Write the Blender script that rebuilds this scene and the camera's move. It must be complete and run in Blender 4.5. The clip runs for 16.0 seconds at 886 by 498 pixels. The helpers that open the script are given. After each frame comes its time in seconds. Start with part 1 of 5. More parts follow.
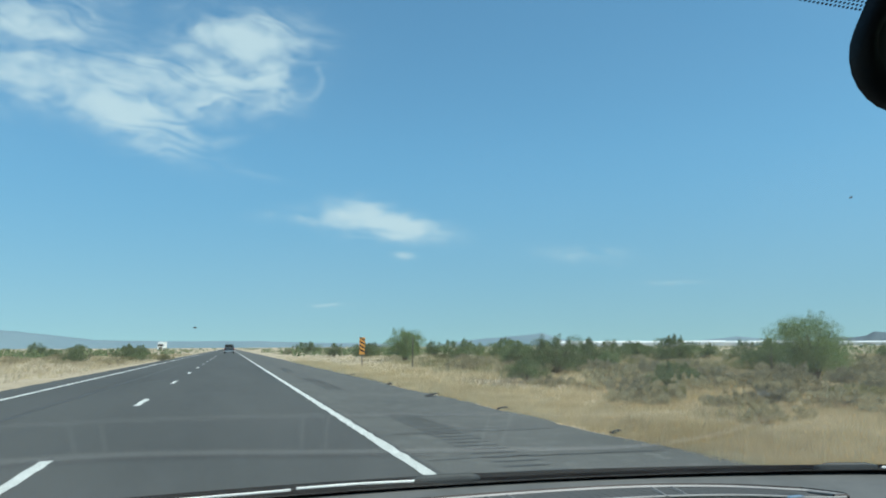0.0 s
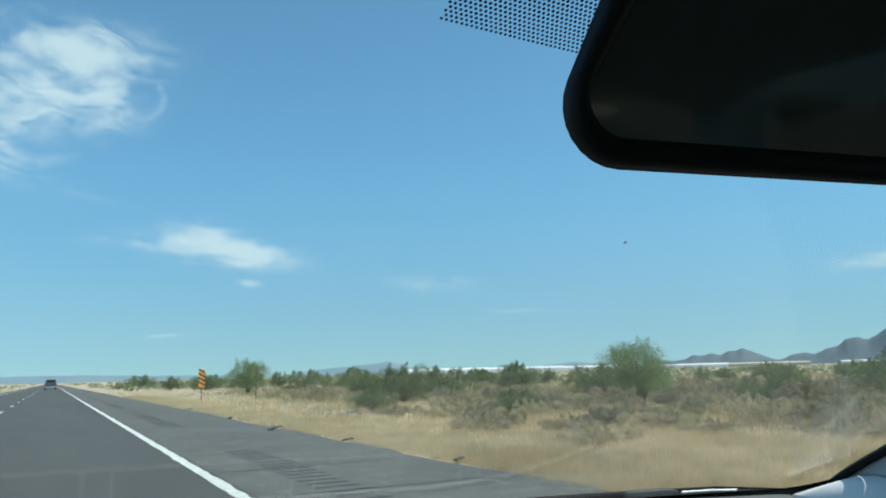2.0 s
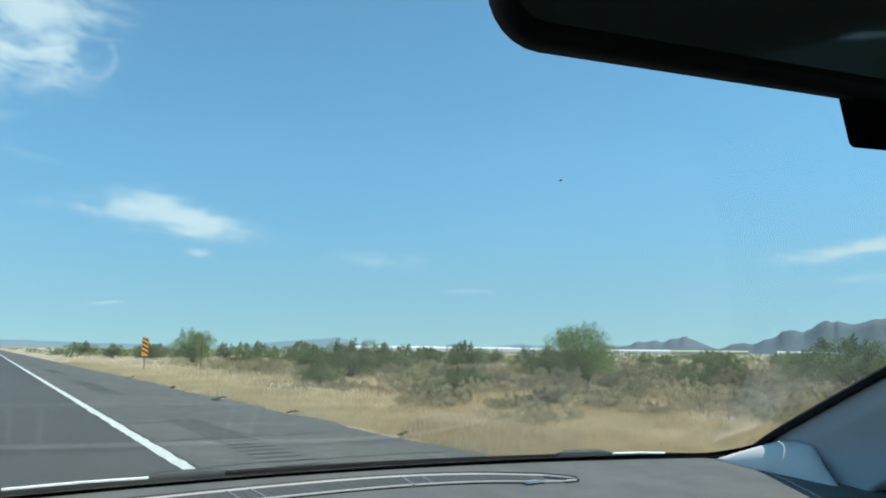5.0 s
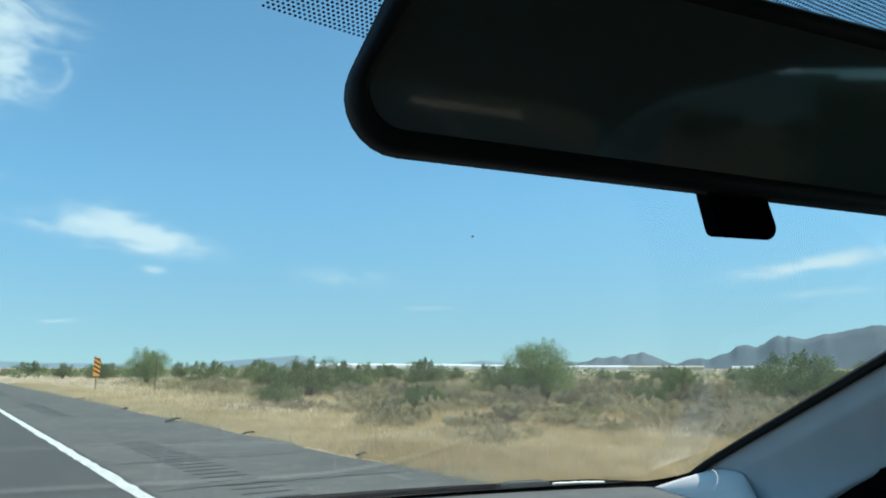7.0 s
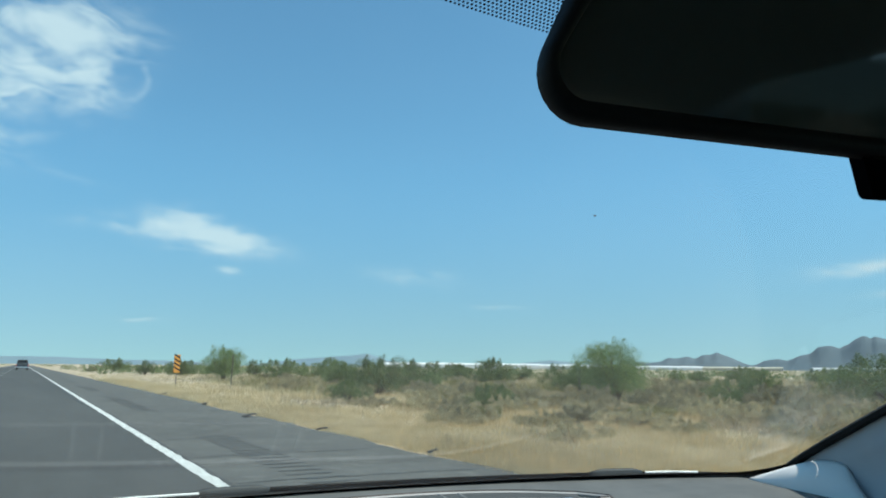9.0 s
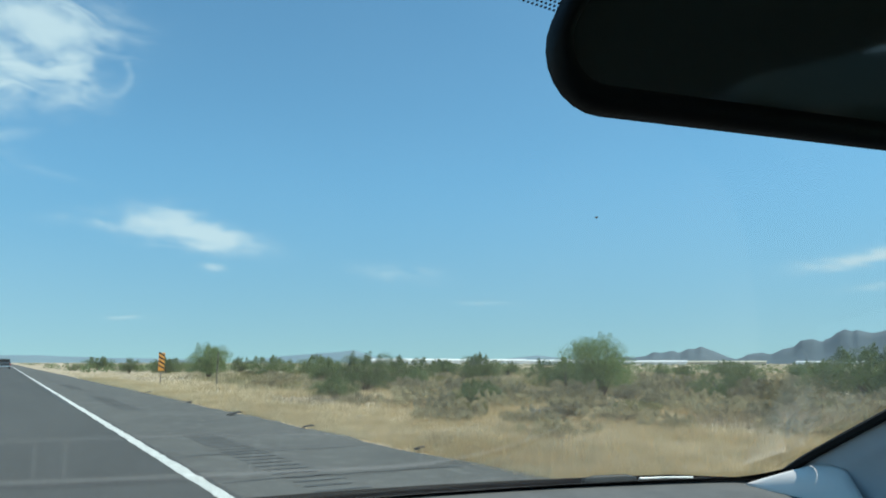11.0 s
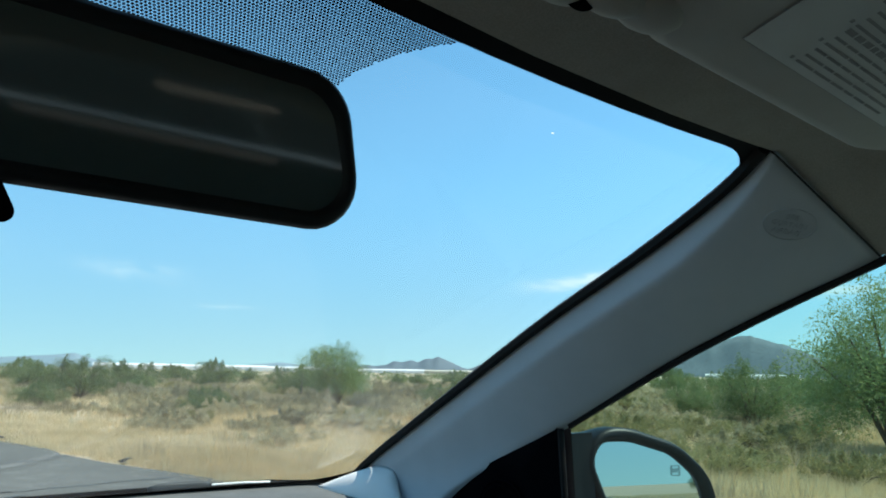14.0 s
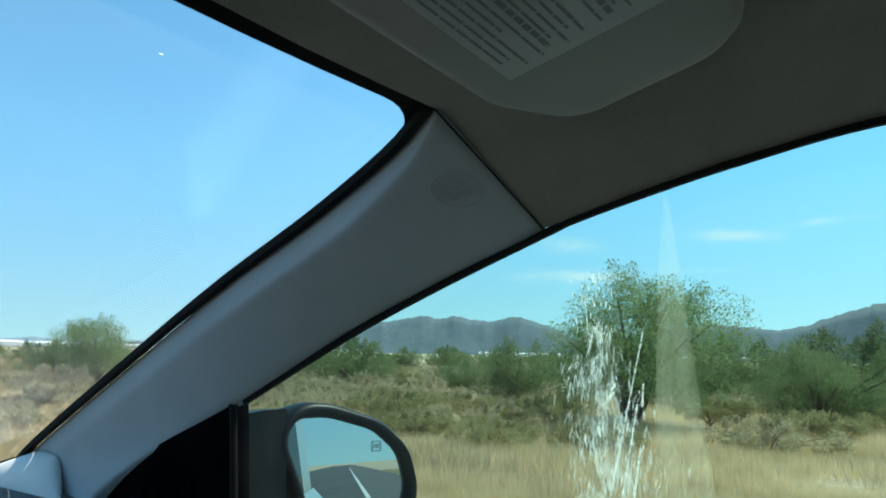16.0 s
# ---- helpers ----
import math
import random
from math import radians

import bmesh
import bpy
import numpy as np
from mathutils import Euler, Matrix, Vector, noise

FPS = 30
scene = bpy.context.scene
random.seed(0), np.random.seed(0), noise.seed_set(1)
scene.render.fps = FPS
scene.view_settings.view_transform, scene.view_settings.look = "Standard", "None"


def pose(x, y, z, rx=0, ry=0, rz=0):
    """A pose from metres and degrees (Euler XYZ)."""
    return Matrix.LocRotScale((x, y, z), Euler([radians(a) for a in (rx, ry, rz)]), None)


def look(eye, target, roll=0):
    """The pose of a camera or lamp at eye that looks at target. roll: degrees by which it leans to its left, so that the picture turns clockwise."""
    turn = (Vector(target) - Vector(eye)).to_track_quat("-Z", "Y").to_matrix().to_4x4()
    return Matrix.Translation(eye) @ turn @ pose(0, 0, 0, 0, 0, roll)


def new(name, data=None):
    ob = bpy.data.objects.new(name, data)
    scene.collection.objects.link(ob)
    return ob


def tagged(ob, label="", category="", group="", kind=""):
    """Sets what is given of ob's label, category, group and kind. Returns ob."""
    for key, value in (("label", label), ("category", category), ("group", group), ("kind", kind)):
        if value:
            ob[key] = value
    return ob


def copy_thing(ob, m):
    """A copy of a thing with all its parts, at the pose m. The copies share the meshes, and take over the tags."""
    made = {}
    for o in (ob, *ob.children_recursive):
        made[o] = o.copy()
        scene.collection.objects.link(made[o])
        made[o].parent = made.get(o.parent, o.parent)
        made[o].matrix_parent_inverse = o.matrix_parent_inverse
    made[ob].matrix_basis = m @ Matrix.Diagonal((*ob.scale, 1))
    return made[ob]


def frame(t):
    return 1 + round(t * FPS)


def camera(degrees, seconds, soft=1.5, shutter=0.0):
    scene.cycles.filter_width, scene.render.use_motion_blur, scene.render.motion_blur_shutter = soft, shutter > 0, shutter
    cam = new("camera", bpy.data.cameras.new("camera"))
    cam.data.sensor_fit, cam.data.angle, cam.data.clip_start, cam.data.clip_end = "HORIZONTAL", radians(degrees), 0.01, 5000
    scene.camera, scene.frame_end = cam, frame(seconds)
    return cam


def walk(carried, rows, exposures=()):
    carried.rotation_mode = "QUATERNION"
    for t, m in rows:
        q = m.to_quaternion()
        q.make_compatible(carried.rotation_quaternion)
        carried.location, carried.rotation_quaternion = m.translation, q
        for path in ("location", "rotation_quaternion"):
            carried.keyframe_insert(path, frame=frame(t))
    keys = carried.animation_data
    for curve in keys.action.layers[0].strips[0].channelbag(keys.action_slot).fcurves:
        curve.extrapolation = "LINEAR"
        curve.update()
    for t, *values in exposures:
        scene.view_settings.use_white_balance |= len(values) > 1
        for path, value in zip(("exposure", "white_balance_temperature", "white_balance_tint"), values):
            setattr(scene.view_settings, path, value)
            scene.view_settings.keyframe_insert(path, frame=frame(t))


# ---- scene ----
# The car stands on the road; x to its right, y ahead along the road, z up, the origin on the road under the driver.
cam = camera(61.70, 16.0, soft=1.9)
PATH = [
    (0.0, pose(-0.0061, -0.0040, 1.1008, 97.49, 0, -15.95) @ pose(0, 0, 0, 0, 0, -0.33)),
    (0.5, pose(-0.0084, 0.0005, 1.1066, 98.29, 0, -17.93) @ pose(0, 0, 0, 0, 0, -0.31)),
    (1.0, pose(0.0131, 0.0008, 1.1011, 98.84, 0, -23.09) @ pose(0, 0, 0, 0, 0, 0.04)),
    (1.5, pose(0.0356, -0.0045, 1.1074, 99.23, 0, -26.87) @ pose(0, 0, 0, 0, 0, -0.81)),
    (2.0, pose(0.0372, 0.0041, 1.1108, 99.50, 0, -27.70) @ pose(0, 0, 0, 0, 0, -1.48)),
    (2.5, pose(0.0356, 0.0039, 1.0968, 99.34, 0, -28.04) @ pose(0, 0, 0, 0, 0, -1.40)),
    (3.0, pose(0.0546, -0.0032, 1.0958, 98.89, 0, -29.44) @ pose(0, 0, 0, 0, 0, -1.17)),
    (3.5, pose(0.0489, 0.0037, 1.0907, 98.66, 0, -30.45) @ pose(0, 0, 0, 0, 0, -0.21)),
    (4.0, pose(0.0299, 0.0114, 1.0833, 97.86, 0, -29.73) @ pose(0, 0, 0, 0, 0, 0.43)),
    (6.5, pose(0.0702, -0.0235, 1.0930, 98.60, 0, -34.38) @ pose(0, 0, 0, 0, 0, 0.34)),
    (7.0, pose(0.0607, -0.0233, 1.1042, 99.14, 0, -34.38) @ pose(0, 0, 0, 0, 0, 0.08)),
    (7.5, pose(0.0581, -0.0153, 1.0975, 99.52, 0, -33.81) @ pose(0, 0, 0, 0, 0, 0.09)),
    (8.0, pose(0.0592, -0.0121, 1.1007, 99.51, 0, -33.52) @ pose(0, 0, 0, 0, 0, -0.06)),
    (8.5, pose(0.0483, -0.0091, 1.0999, 99.24, 0, -31.75) @ pose(0, 0, 0, 0, 0, -0.18)),
    (9.0, pose(0.0202, -0.0238, 1.0887, 99.06, 0, -29.14) @ pose(0, 0, 0, 0, 0, 0.50)),
    (9.5, pose(0.0281, 0.0122, 1.1005, 98.80, 0, -28.03) @ pose(0, 0, 0, 0, 0, 0.25)),
    (12.0, pose(0.0527, 0.0014, 1.0979, 99.03, 0, -32.26) @ pose(0, 0, 0, 0, 0, -0.66)),
    (12.5, pose(0.0724, -0.0159, 1.0937, 99.35, 0, -32.93) @ pose(0, 0, 0, 0, 0, -1.29)),
    (13.0, pose(0.1041, -0.0483, 1.1014, 99.06, 0, -35.31) @ pose(0, 0, 0, 0, 0, -0.66)),
    (13.5, pose(0.1545, -0.0945, 1.0986, 99.40, 0, -41.42) @ pose(0, 0, 0, 0, 0, 0.88)),
    (14.0, pose(0.1939, -0.1396, 1.1007, 99.48, 0, -49.54) @ pose(0, 0, 0, 0, 0, 0.89)),
    (14.5, pose(0.2400, -0.1595, 1.0938, 98.71, 0, -56.03) @ pose(0, 0, 0, 0, 0, 2.39)),
    (15.0, pose(0.2396, -0.1719, 1.1022, 98.52, 0, -58.16) @ pose(0, 0, 0, 0, 0, 2.63)),
    (15.5, pose(0.2843, -0.1819, 1.0973, 98.19, 0, -62.24) @ pose(0, 0, 0, 0, 0, 1.72)),
    (16.0, pose(0.3026, -0.1907, 1.0973, 98.06, 0, -66.00) @ pose(0, 0, 0, 0, 0, 1.23)),
]
walk(cam, PATH, [(0.0, 0.51), (0.5, 0.49), (1.5, 0.60), (4.0, 0.62), (6.5, 0.77), (8.5, 0.70), (9.5, 0.58), (12.0, 0.67), (13.0, 0.86), (14.0, 1.02), (16.0, 1.06)])

# ---- world and sun ----
SUN_AZ, SUN_EL = 128.0, 57.0        # degrees clockwise from straight ahead, and above the horizon


def node(nt, kind, **inputs):
    n = nt.nodes.new(kind)
    for k, v in inputs.items():
        if k.startswith("p_"):
            if k == "p_op":
                n.operation = v
            elif k == "p_type":
                n.data_type = v
        else:
            key = int(k[1:]) if k[0] == "i" and k[1:].isdigit() else k.replace("_", " ")
            if isinstance(v, bpy.types.NodeSocket):
                nt.links.new(v, n.inputs[key])
            else:
                n.inputs[key].default_value = v
    return n


def calc(nt, op, a, b=None, c=None):
    n = nt.nodes.new("ShaderNodeMath")
    n.operation = op
    for i, v in enumerate((a, b, c)):
        if v is None:
            continue
        if isinstance(v, bpy.types.NodeSocket):
            nt.links.new(v, n.inputs[i])
        else:
            n.inputs[i].default_value = v
    return n.outputs[0]


def ramp(nt, x, lo, hi, a=0.0, b=1.0):
    n = node(nt, "ShaderNodeMapRange", Value=x, From_Min=lo, From_Max=hi, To_Min=a, To_Max=b)
    n.interpolation_type = "SMOOTHSTEP"
    return n.outputs[0]


def blend(nt, fac, a, b, how="MIX"):
    n = nt.nodes.new("ShaderNodeMix")
    n.data_type, n.blend_type = "RGBA", how
    for key, v in ((0, fac), (6, a), (7, b)):
        if isinstance(v, bpy.types.NodeSocket):
            nt.links.new(v, n.inputs[key])
        else:
            n.inputs[key].default_value = (*v, 1) if isinstance(v, tuple) and len(v) == 3 else v
    return n.outputs[2]


# Clouds: azimuth, elevation, half length, half height, tilt, density (degrees)
HIGH_CLOUDS = [
    (-13.8, 18.4, 6.0, 2.1, -3, 1.05),
    (-8.4, 16.8, 6.4, 1.9, -22, 1.2),
    (-14.2, 21.4, 5.4, 3.2, 10, 0.8),
    (-7.0, 19.6, 7.0, 2.4, 6, 0.8),
    (-1.4, 19.4, 6.2, 2.8, 18, 0.95),
    (0.4, 22.3, 5.6, 2.2, 2, 1.2),
    (2.2, 20.4, 2.9, 3.0, 10, 1.0),
    (3.0, 18.4, 3.2, 1.0, 24, 0.65),
    (-2.0, 14.8, 2.8, 0.6, 12, 0.38),
    (1.4, 12.8, 2.8, 0.4, -8, 0.22),
    (-24, 19, 8, 4.2, -8, 0.9),
]
RING_CLOUD = (4.9, 20.1, 1.75, 1.85, 0.36)      # a thin loop at the cloud's end: azimuth, elevation, half width, half height, density
LOW_CLOUDS = [
    (11.2, 9.3, 5.0, 1.05, -8, 1.25),
    (9.2, 10.2, 2.8, 1.2, -6, 1.2),
    (12.6, 9.3, 3.0, 0.95, -10, 1.25),
    (6.0, 9.6, 3.8, 0.45, -2, 0.6),
    (12.9, 6.95, 0.9, 0.36, 0, 0.7),
    (26.7, 6.8, 3.4, 0.65, -4, 0.6),
    (33.1, 4.6, 2.6, 0.25, -2, 0.3),
    (7.1, 3.2, 2, 0.2, 0, 0.4),
    (61.6, 7.2, 5.2, 0.6, 6, 1.1),
    (62, 5.2, 4, 0.28, 3, 0.5),
    (76.6, 6, 4.8, 0.5, 0, 0.75),
    (75.8, 8.5, 2.8, 0.75, -2, 0.55),
    (87.8, 8.9, 3.6, 0.55, -1, 0.7),
    (93.5, 9.6, 3.2, 0.3, 4, 0.55),
    (86, 6.4, 2.5, 0.25, 0, 0.4),
    (101, 7.5, 4, 0.4, 2, 0.6),
]


def make_world():
    w = bpy.data.worlds.new("sky")
    scene.world = w
    w.use_nodes = True
    nt = w.node_tree
    nt.nodes.clear()
    sky = nt.nodes.new("ShaderNodeTexSky")
    sky.sky_type, sky.sun_disc = "NISHITA", False
    sky.sun_elevation, sky.sun_rotation = radians(SUN_EL), radians(SUN_AZ)
    sky.air_density, sky.dust_density, sky.ozone_density, sky.altitude = 1.0, 0.9, 3.0, 600
    xyz = node(nt, "ShaderNodeSeparateXYZ", Vector=nt.nodes.new("ShaderNodeTexCoord").outputs["Generated"])
    lifted = node(nt, "ShaderNodeCombineXYZ", X=xyz.outputs[0], Y=xyz.outputs[1], Z=calc(nt, "MULTIPLY_ADD", xyz.outputs[2], 0.76, 0.085))
    nt.links.new(node(nt, "ShaderNodeVectorMath", p_op="NORMALIZE", i0=lifted.outputs[0]).outputs[0], sky.inputs["Vector"])
    az0 = calc(nt, "MULTIPLY", calc(nt, "ARCTAN2", xyz.outputs[0], xyz.outputs[1]), 57.2958)
    el0 = calc(nt, "MULTIPLY", calc(nt, "ARCSINE", xyz.outputs[2]), 57.2958)
    flat = node(nt, "ShaderNodeCombineXYZ", X=az0, Y=calc(nt, "MULTIPLY", el0, 1.8)).outputs[0]
    warp = node(nt, "ShaderNodeTexNoise", Vector=flat, Scale=0.30, Detail=4.0, Roughness=0.52)
    sw = node(nt, "ShaderNodeSeparateColor", Color=warp.outputs["Color"])
    az = calc(nt, "MULTIPLY_ADD", calc(nt, "SUBTRACT", sw.outputs[0], 0.5), 3.4, az0)
    el = calc(nt, "MULTIPLY_ADD", calc(nt, "SUBTRACT", sw.outputs[1], 0.5), 1.9, el0)
    total = 0.0
    for a0, e0, sx, sy, tilt, dens in HIGH_CLOUDS + LOW_CLOUDS:
        c, s = math.cos(radians(tilt)), math.sin(radians(tilt))
        big = sy > 1
        pa, pe = (az, el) if big else (calc(nt, "MULTIPLY_ADD", calc(nt, "SUBTRACT", az, az0), 0.35, az0),
                                       calc(nt, "MULTIPLY_ADD", calc(nt, "SUBTRACT", el, el0), 0.45, el0))
        da, de = calc(nt, "SUBTRACT", pa, a0), calc(nt, "SUBTRACT", pe, e0)
        u = calc(nt, "MULTIPLY_ADD", da, c / sx, calc(nt, "MULTIPLY", de, s / sx))
        v = calc(nt, "MULTIPLY_ADD", de, c / sy, calc(nt, "MULTIPLY", da, -s / sy))
        r2 = calc(nt, "MULTIPLY_ADD", u, u, calc(nt, "MULTIPLY", v, v))
        m = calc(nt, "MULTIPLY", calc(nt, "EXPONENT", calc(nt, "MULTIPLY", r2, -1.15)), dens if big else dens * 1.15)
        total = calc(nt, "MAXIMUM", total, m) if total else m
    ra, re, rw, rh, rd = RING_CLOUD
    loop_u = calc(nt, "DIVIDE", calc(nt, "SUBTRACT", calc(nt, "MULTIPLY_ADD", calc(nt, "SUBTRACT", az, az0), 0.3, az0), ra), rw)
    loop_v = calc(nt, "DIVIDE", calc(nt, "SUBTRACT", calc(nt, "MULTIPLY_ADD", calc(nt, "SUBTRACT", el, el0), 0.3, el0), re), rh)
    loop_r = calc(nt, "SQRT", calc(nt, "MULTIPLY_ADD", loop_u, loop_u, calc(nt, "MULTIPLY", loop_v, loop_v)))
    hollow = ramp(nt, loop_r, 0.35, 0.85, 0.35, 1.0)
    total = calc(nt, "MULTIPLY", total, hollow)
    total = calc(nt, "MAXIMUM", total, ramp(nt, calc(nt, "ABSOLUTE", calc(nt, "SUBTRACT", loop_r, 0.82)), 0.36, 0.0, 0.0, rd))
    bend = node(nt, "ShaderNodeTexNoise", Vector=flat, Scale=0.13, Detail=2.0)
    bw = node(nt, "ShaderNodeSeparateColor", Color=bend.outputs["Color"])
    across = calc(nt, "MULTIPLY_ADD", calc(nt, "SUBTRACT", bw.outputs[0], 0.5), 9.0, calc(nt, "MULTIPLY_ADD", el0, 1.25, calc(nt, "MULTIPLY", az0, 0.10)))
    streak = node(nt, "ShaderNodeCombineXYZ", X=calc(nt, "MULTIPLY", az, 0.26), Y=across)
    fib = node(nt, "ShaderNodeTexNoise", Vector=streak.outputs[0], Scale=0.62, Detail=5.0, Roughness=0.55, Distortion=0.7).outputs["Fac"]
    puff = node(nt, "ShaderNodeTexNoise", Vector=flat, Scale=0.45, Detail=4.0, Roughness=0.5).outputs["Fac"]
    shred = calc(nt, "MULTIPLY_ADD", calc(nt, "SUBTRACT", fib, 0.5), 1.7, calc(nt, "MULTIPLY", calc(nt, "SUBTRACT", puff, 0.5), 1.2))
    veil = calc(nt, "MULTIPLY_ADD", shred, calc(nt, "MINIMUM", calc(nt, "MULTIPLY", total, 1.8), 1.0), total)
    thick = ramp(nt, veil, -0.12, 1.3)
    cover = calc(nt, "MULTIPLY", calc(nt, "POWER", thick, 1.25), 0.86)
    tint = blend(nt, ramp(nt, el0, -1.0, 16.0), (0.745, 0.885, 0.825), (0.71, 1.12, 1.12))
    col = blend(nt, 1.0, sky.outputs[0], tint, "MULTIPLY")
    col = blend(nt, cover, col, (4.5, 5.5, 6.1))
    out = nt.nodes.new("ShaderNodeOutputWorld")
    bg = node(nt, "ShaderNodeBackground", Color=col, Strength=0.10)
    nt.links.new(bg.outputs[0], out.inputs[0])


make_world()
sun = new("sun", bpy.data.lights.new("sun", "SUN"))
sun.data.energy, sun.data.angle, sun.data.color = 3.3, radians(0.53), (1.0, 0.95, 0.86)
sun_way = Vector((math.sin(radians(SUN_AZ)) * math.cos(radians(SUN_EL)), math.cos(radians(SUN_AZ)) * math.cos(radians(SUN_EL)), math.sin(radians(SUN_EL))))
sun.matrix_world = look(sun_way * 50, (0, 0, 0))


# ---- materials ----
def surface(name, c1, c2, size=1.0, rough=0.6, bump=0.0, bump_size=0.01, metallic=0.0, grain=0.0, spec=0.5, c3=None, rnd=0.0, stretch=(1, 1, 1), sheen=0.0):
    """Two colours mixed by broad and fine noise of the given size in metres, with a fine relief."""
    m = bpy.data.materials.new(name)
    m.use_nodes = True
    nt = m.node_tree
    b = nt.nodes["Principled BSDF"]
    pos = nt.nodes.new("ShaderNodeNewGeometry").outputs["Position"]
    vec = node(nt, "ShaderNodeVectorMath", p_op="MULTIPLY", i0=pos, i1=stretch).outputs[0]
    broad = node(nt, "ShaderNodeTexNoise", Vector=vec, Scale=1 / size, Detail=5.0, Roughness=0.6).outputs["Fac"]
    col = blend(nt, ramp(nt, broad, 0.32, 0.68), c1, c2)
    if c3:
        fine = node(nt, "ShaderNodeTexNoise", Vector=vec, Scale=7.3 / size, Detail=4.0).outputs["Fac"]
        col = blend(nt, ramp(nt, fine, 0.5, 0.72, 0.0, 0.8), col, c3)
    if grain:
        g = node(nt, "ShaderNodeTexNoise", Vector=pos, Scale=1 / bump_size, Detail=3.0).outputs["Fac"]
        col = blend(nt, grain, col, blend(nt, 1.0, col, ramp(nt, g, 0.3, 0.7, 0.35, 1.6), "MULTIPLY"))
    if rnd:
        r = nt.nodes.new("ShaderNodeObjectInfo").outputs["Random"]
        k = nt.nodes.new("ShaderNodeNewGeometry").outputs["Random Per Island"]
        v = calc(nt, "MULTIPLY_ADD", calc(nt, "ADD", r, k), rnd, 1 - rnd)
        col = blend(nt, 1.0, col, v, "MULTIPLY")
    nt.links.new(col, b.inputs["Base Color"])
    b.inputs["Roughness"].default_value, b.inputs["Metallic"].default_value = rough, metallic
    b.inputs["Specular IOR Level"].default_value = spec
    if bump:
        h = node(nt, "ShaderNodeTexNoise", Vector=pos, Scale=1 / bump_size, Detail=4.0).outputs["Fac"]
        bp = node(nt, "ShaderNodeBump", Height=h, Strength=bump, Distance=bump_size)
        nt.links.new(bp.outputs[0], b.inputs["Normal"])
    return m


def thin_glass(name, tint, gloss_rough=0.0, gain=1.0, dirt=0.0):
    m = bpy.data.materials.new(name)
    m.use_nodes = True
    nt = m.node_tree
    nt.nodes.clear()
    fr = node(nt, "ShaderNodeFresnel", IOR=1.45)
    fac = calc(nt, "MULTIPLY", fr.outputs[0], gain)
    clear = node(nt, "ShaderNodeBsdfTransparent", Color=(*tint, 1))
    gloss = node(nt, "ShaderNodeBsdfGlossy", Roughness=gloss_rough)
    mix = node(nt, "ShaderNodeMixShader", Fac=fac, i1=clear.outputs[0], i2=gloss.outputs[0])
    last = mix.outputs[0]
    if dirt:
        pos = nt.nodes.new("ShaderNodeNewGeometry").outputs["Position"]
        n = node(nt, "ShaderNodeTexNoise", Vector=pos, Scale=5.0, Detail=6.0).outputs["Fac"]
        dust = node(nt, "ShaderNodeBsdfTranslucent", Color=(0.78, 0.76, 0.70, 1))
        last = node(nt, "ShaderNodeMixShader", Fac=ramp(nt, n, 0.3, 0.75, dirt * 0.55, dirt * 1.4), i1=last, i2=dust.outputs[0]).outputs[0]
    nt.links.new(last, nt.nodes.new("ShaderNodeOutputMaterial").inputs[0])
    return m


def leafy(name, c1, c2, rough=0.65):
    m = surface(name, c1, c2, 0.5, rough, rnd=0.35)
    b = m.node_tree.nodes["Principled BSDF"]
    b.inputs["Specular IOR Level"].default_value = 0.2
    return m


def mirror_glass(name, tone, rough=0.0):
    m = bpy.data.materials.new(name)
    m.use_nodes = True
    b = m.node_tree.nodes["Principled BSDF"]
    b.inputs["Base Color"].default_value, b.inputs["Metallic"].default_value, b.inputs["Roughness"].default_value = (*tone, 1), 1.0, rough
    return m


M_ASPHALT = surface("asphalt", (0.048, 0.048, 0.045), (0.071, 0.070, 0.065), 3.0, 0.85, 0.5, 0.012, grain=0.35, stretch=(1, 0.15, 1), c3=(0.063, 0.063, 0.061))
M_SHOULDER = surface("shoulder_asphalt", (0.084, 0.082, 0.075), (0.112, 0.108, 0.098), 2.0, 0.9, 0.6, 0.015, grain=0.4, c3=(0.145, 0.14, 0.126))
M_CRACK = surface("crack_seal", (0.035, 0.035, 0.034), (0.06, 0.059, 0.056), 0.4, 0.6)
M_LINE = surface("road_paint", (0.62, 0.62, 0.58), (0.78, 0.77, 0.73), 0.25, 0.7, 0.3, 0.01, grain=0.3, c3=(0.45, 0.44, 0.41))
M_SOIL = surface("desert_soil", (0.44, 0.34, 0.225), (0.545, 0.43, 0.30), 6.0, 0.95, 0.6, 0.06, grain=0.25, c3=(0.30, 0.225, 0.14))
M_DRY = surface("dry_grass", (0.63, 0.487, 0.275), (0.81, 0.665, 0.43), 2.2, 0.85, rnd=0.08, spec=0.12, c3=(0.43, 0.335, 0.20))
M_GREYGRASS = surface("grey_brush", (0.41, 0.33, 0.21), (0.50, 0.405, 0.265), 1.0, 0.85, rnd=0.3)
M_LEAF = leafy("creosote_leaf", (0.125, 0.172, 0.068), (0.20, 0.245, 0.11))
M_LEAF2 = leafy("palo_verde_leaf", (0.165, 0.235, 0.085), (0.25, 0.32, 0.14))
M_SAGE = leafy("sage_leaf", (0.265, 0.24, 0.15), (0.35, 0.31, 0.20))
M_SCRUB = surface("dry_scrub_twigs", (0.39, 0.335, 0.205), (0.50, 0.435, 0.275), 1.0, 0.9, rnd=0.25, spec=0.1)
M_OLIVE = surface("olive_weeds", (0.26, 0.24, 0.11), (0.36, 0.325, 0.165), 1.5, 0.9, rnd=0.25, spec=0.1)
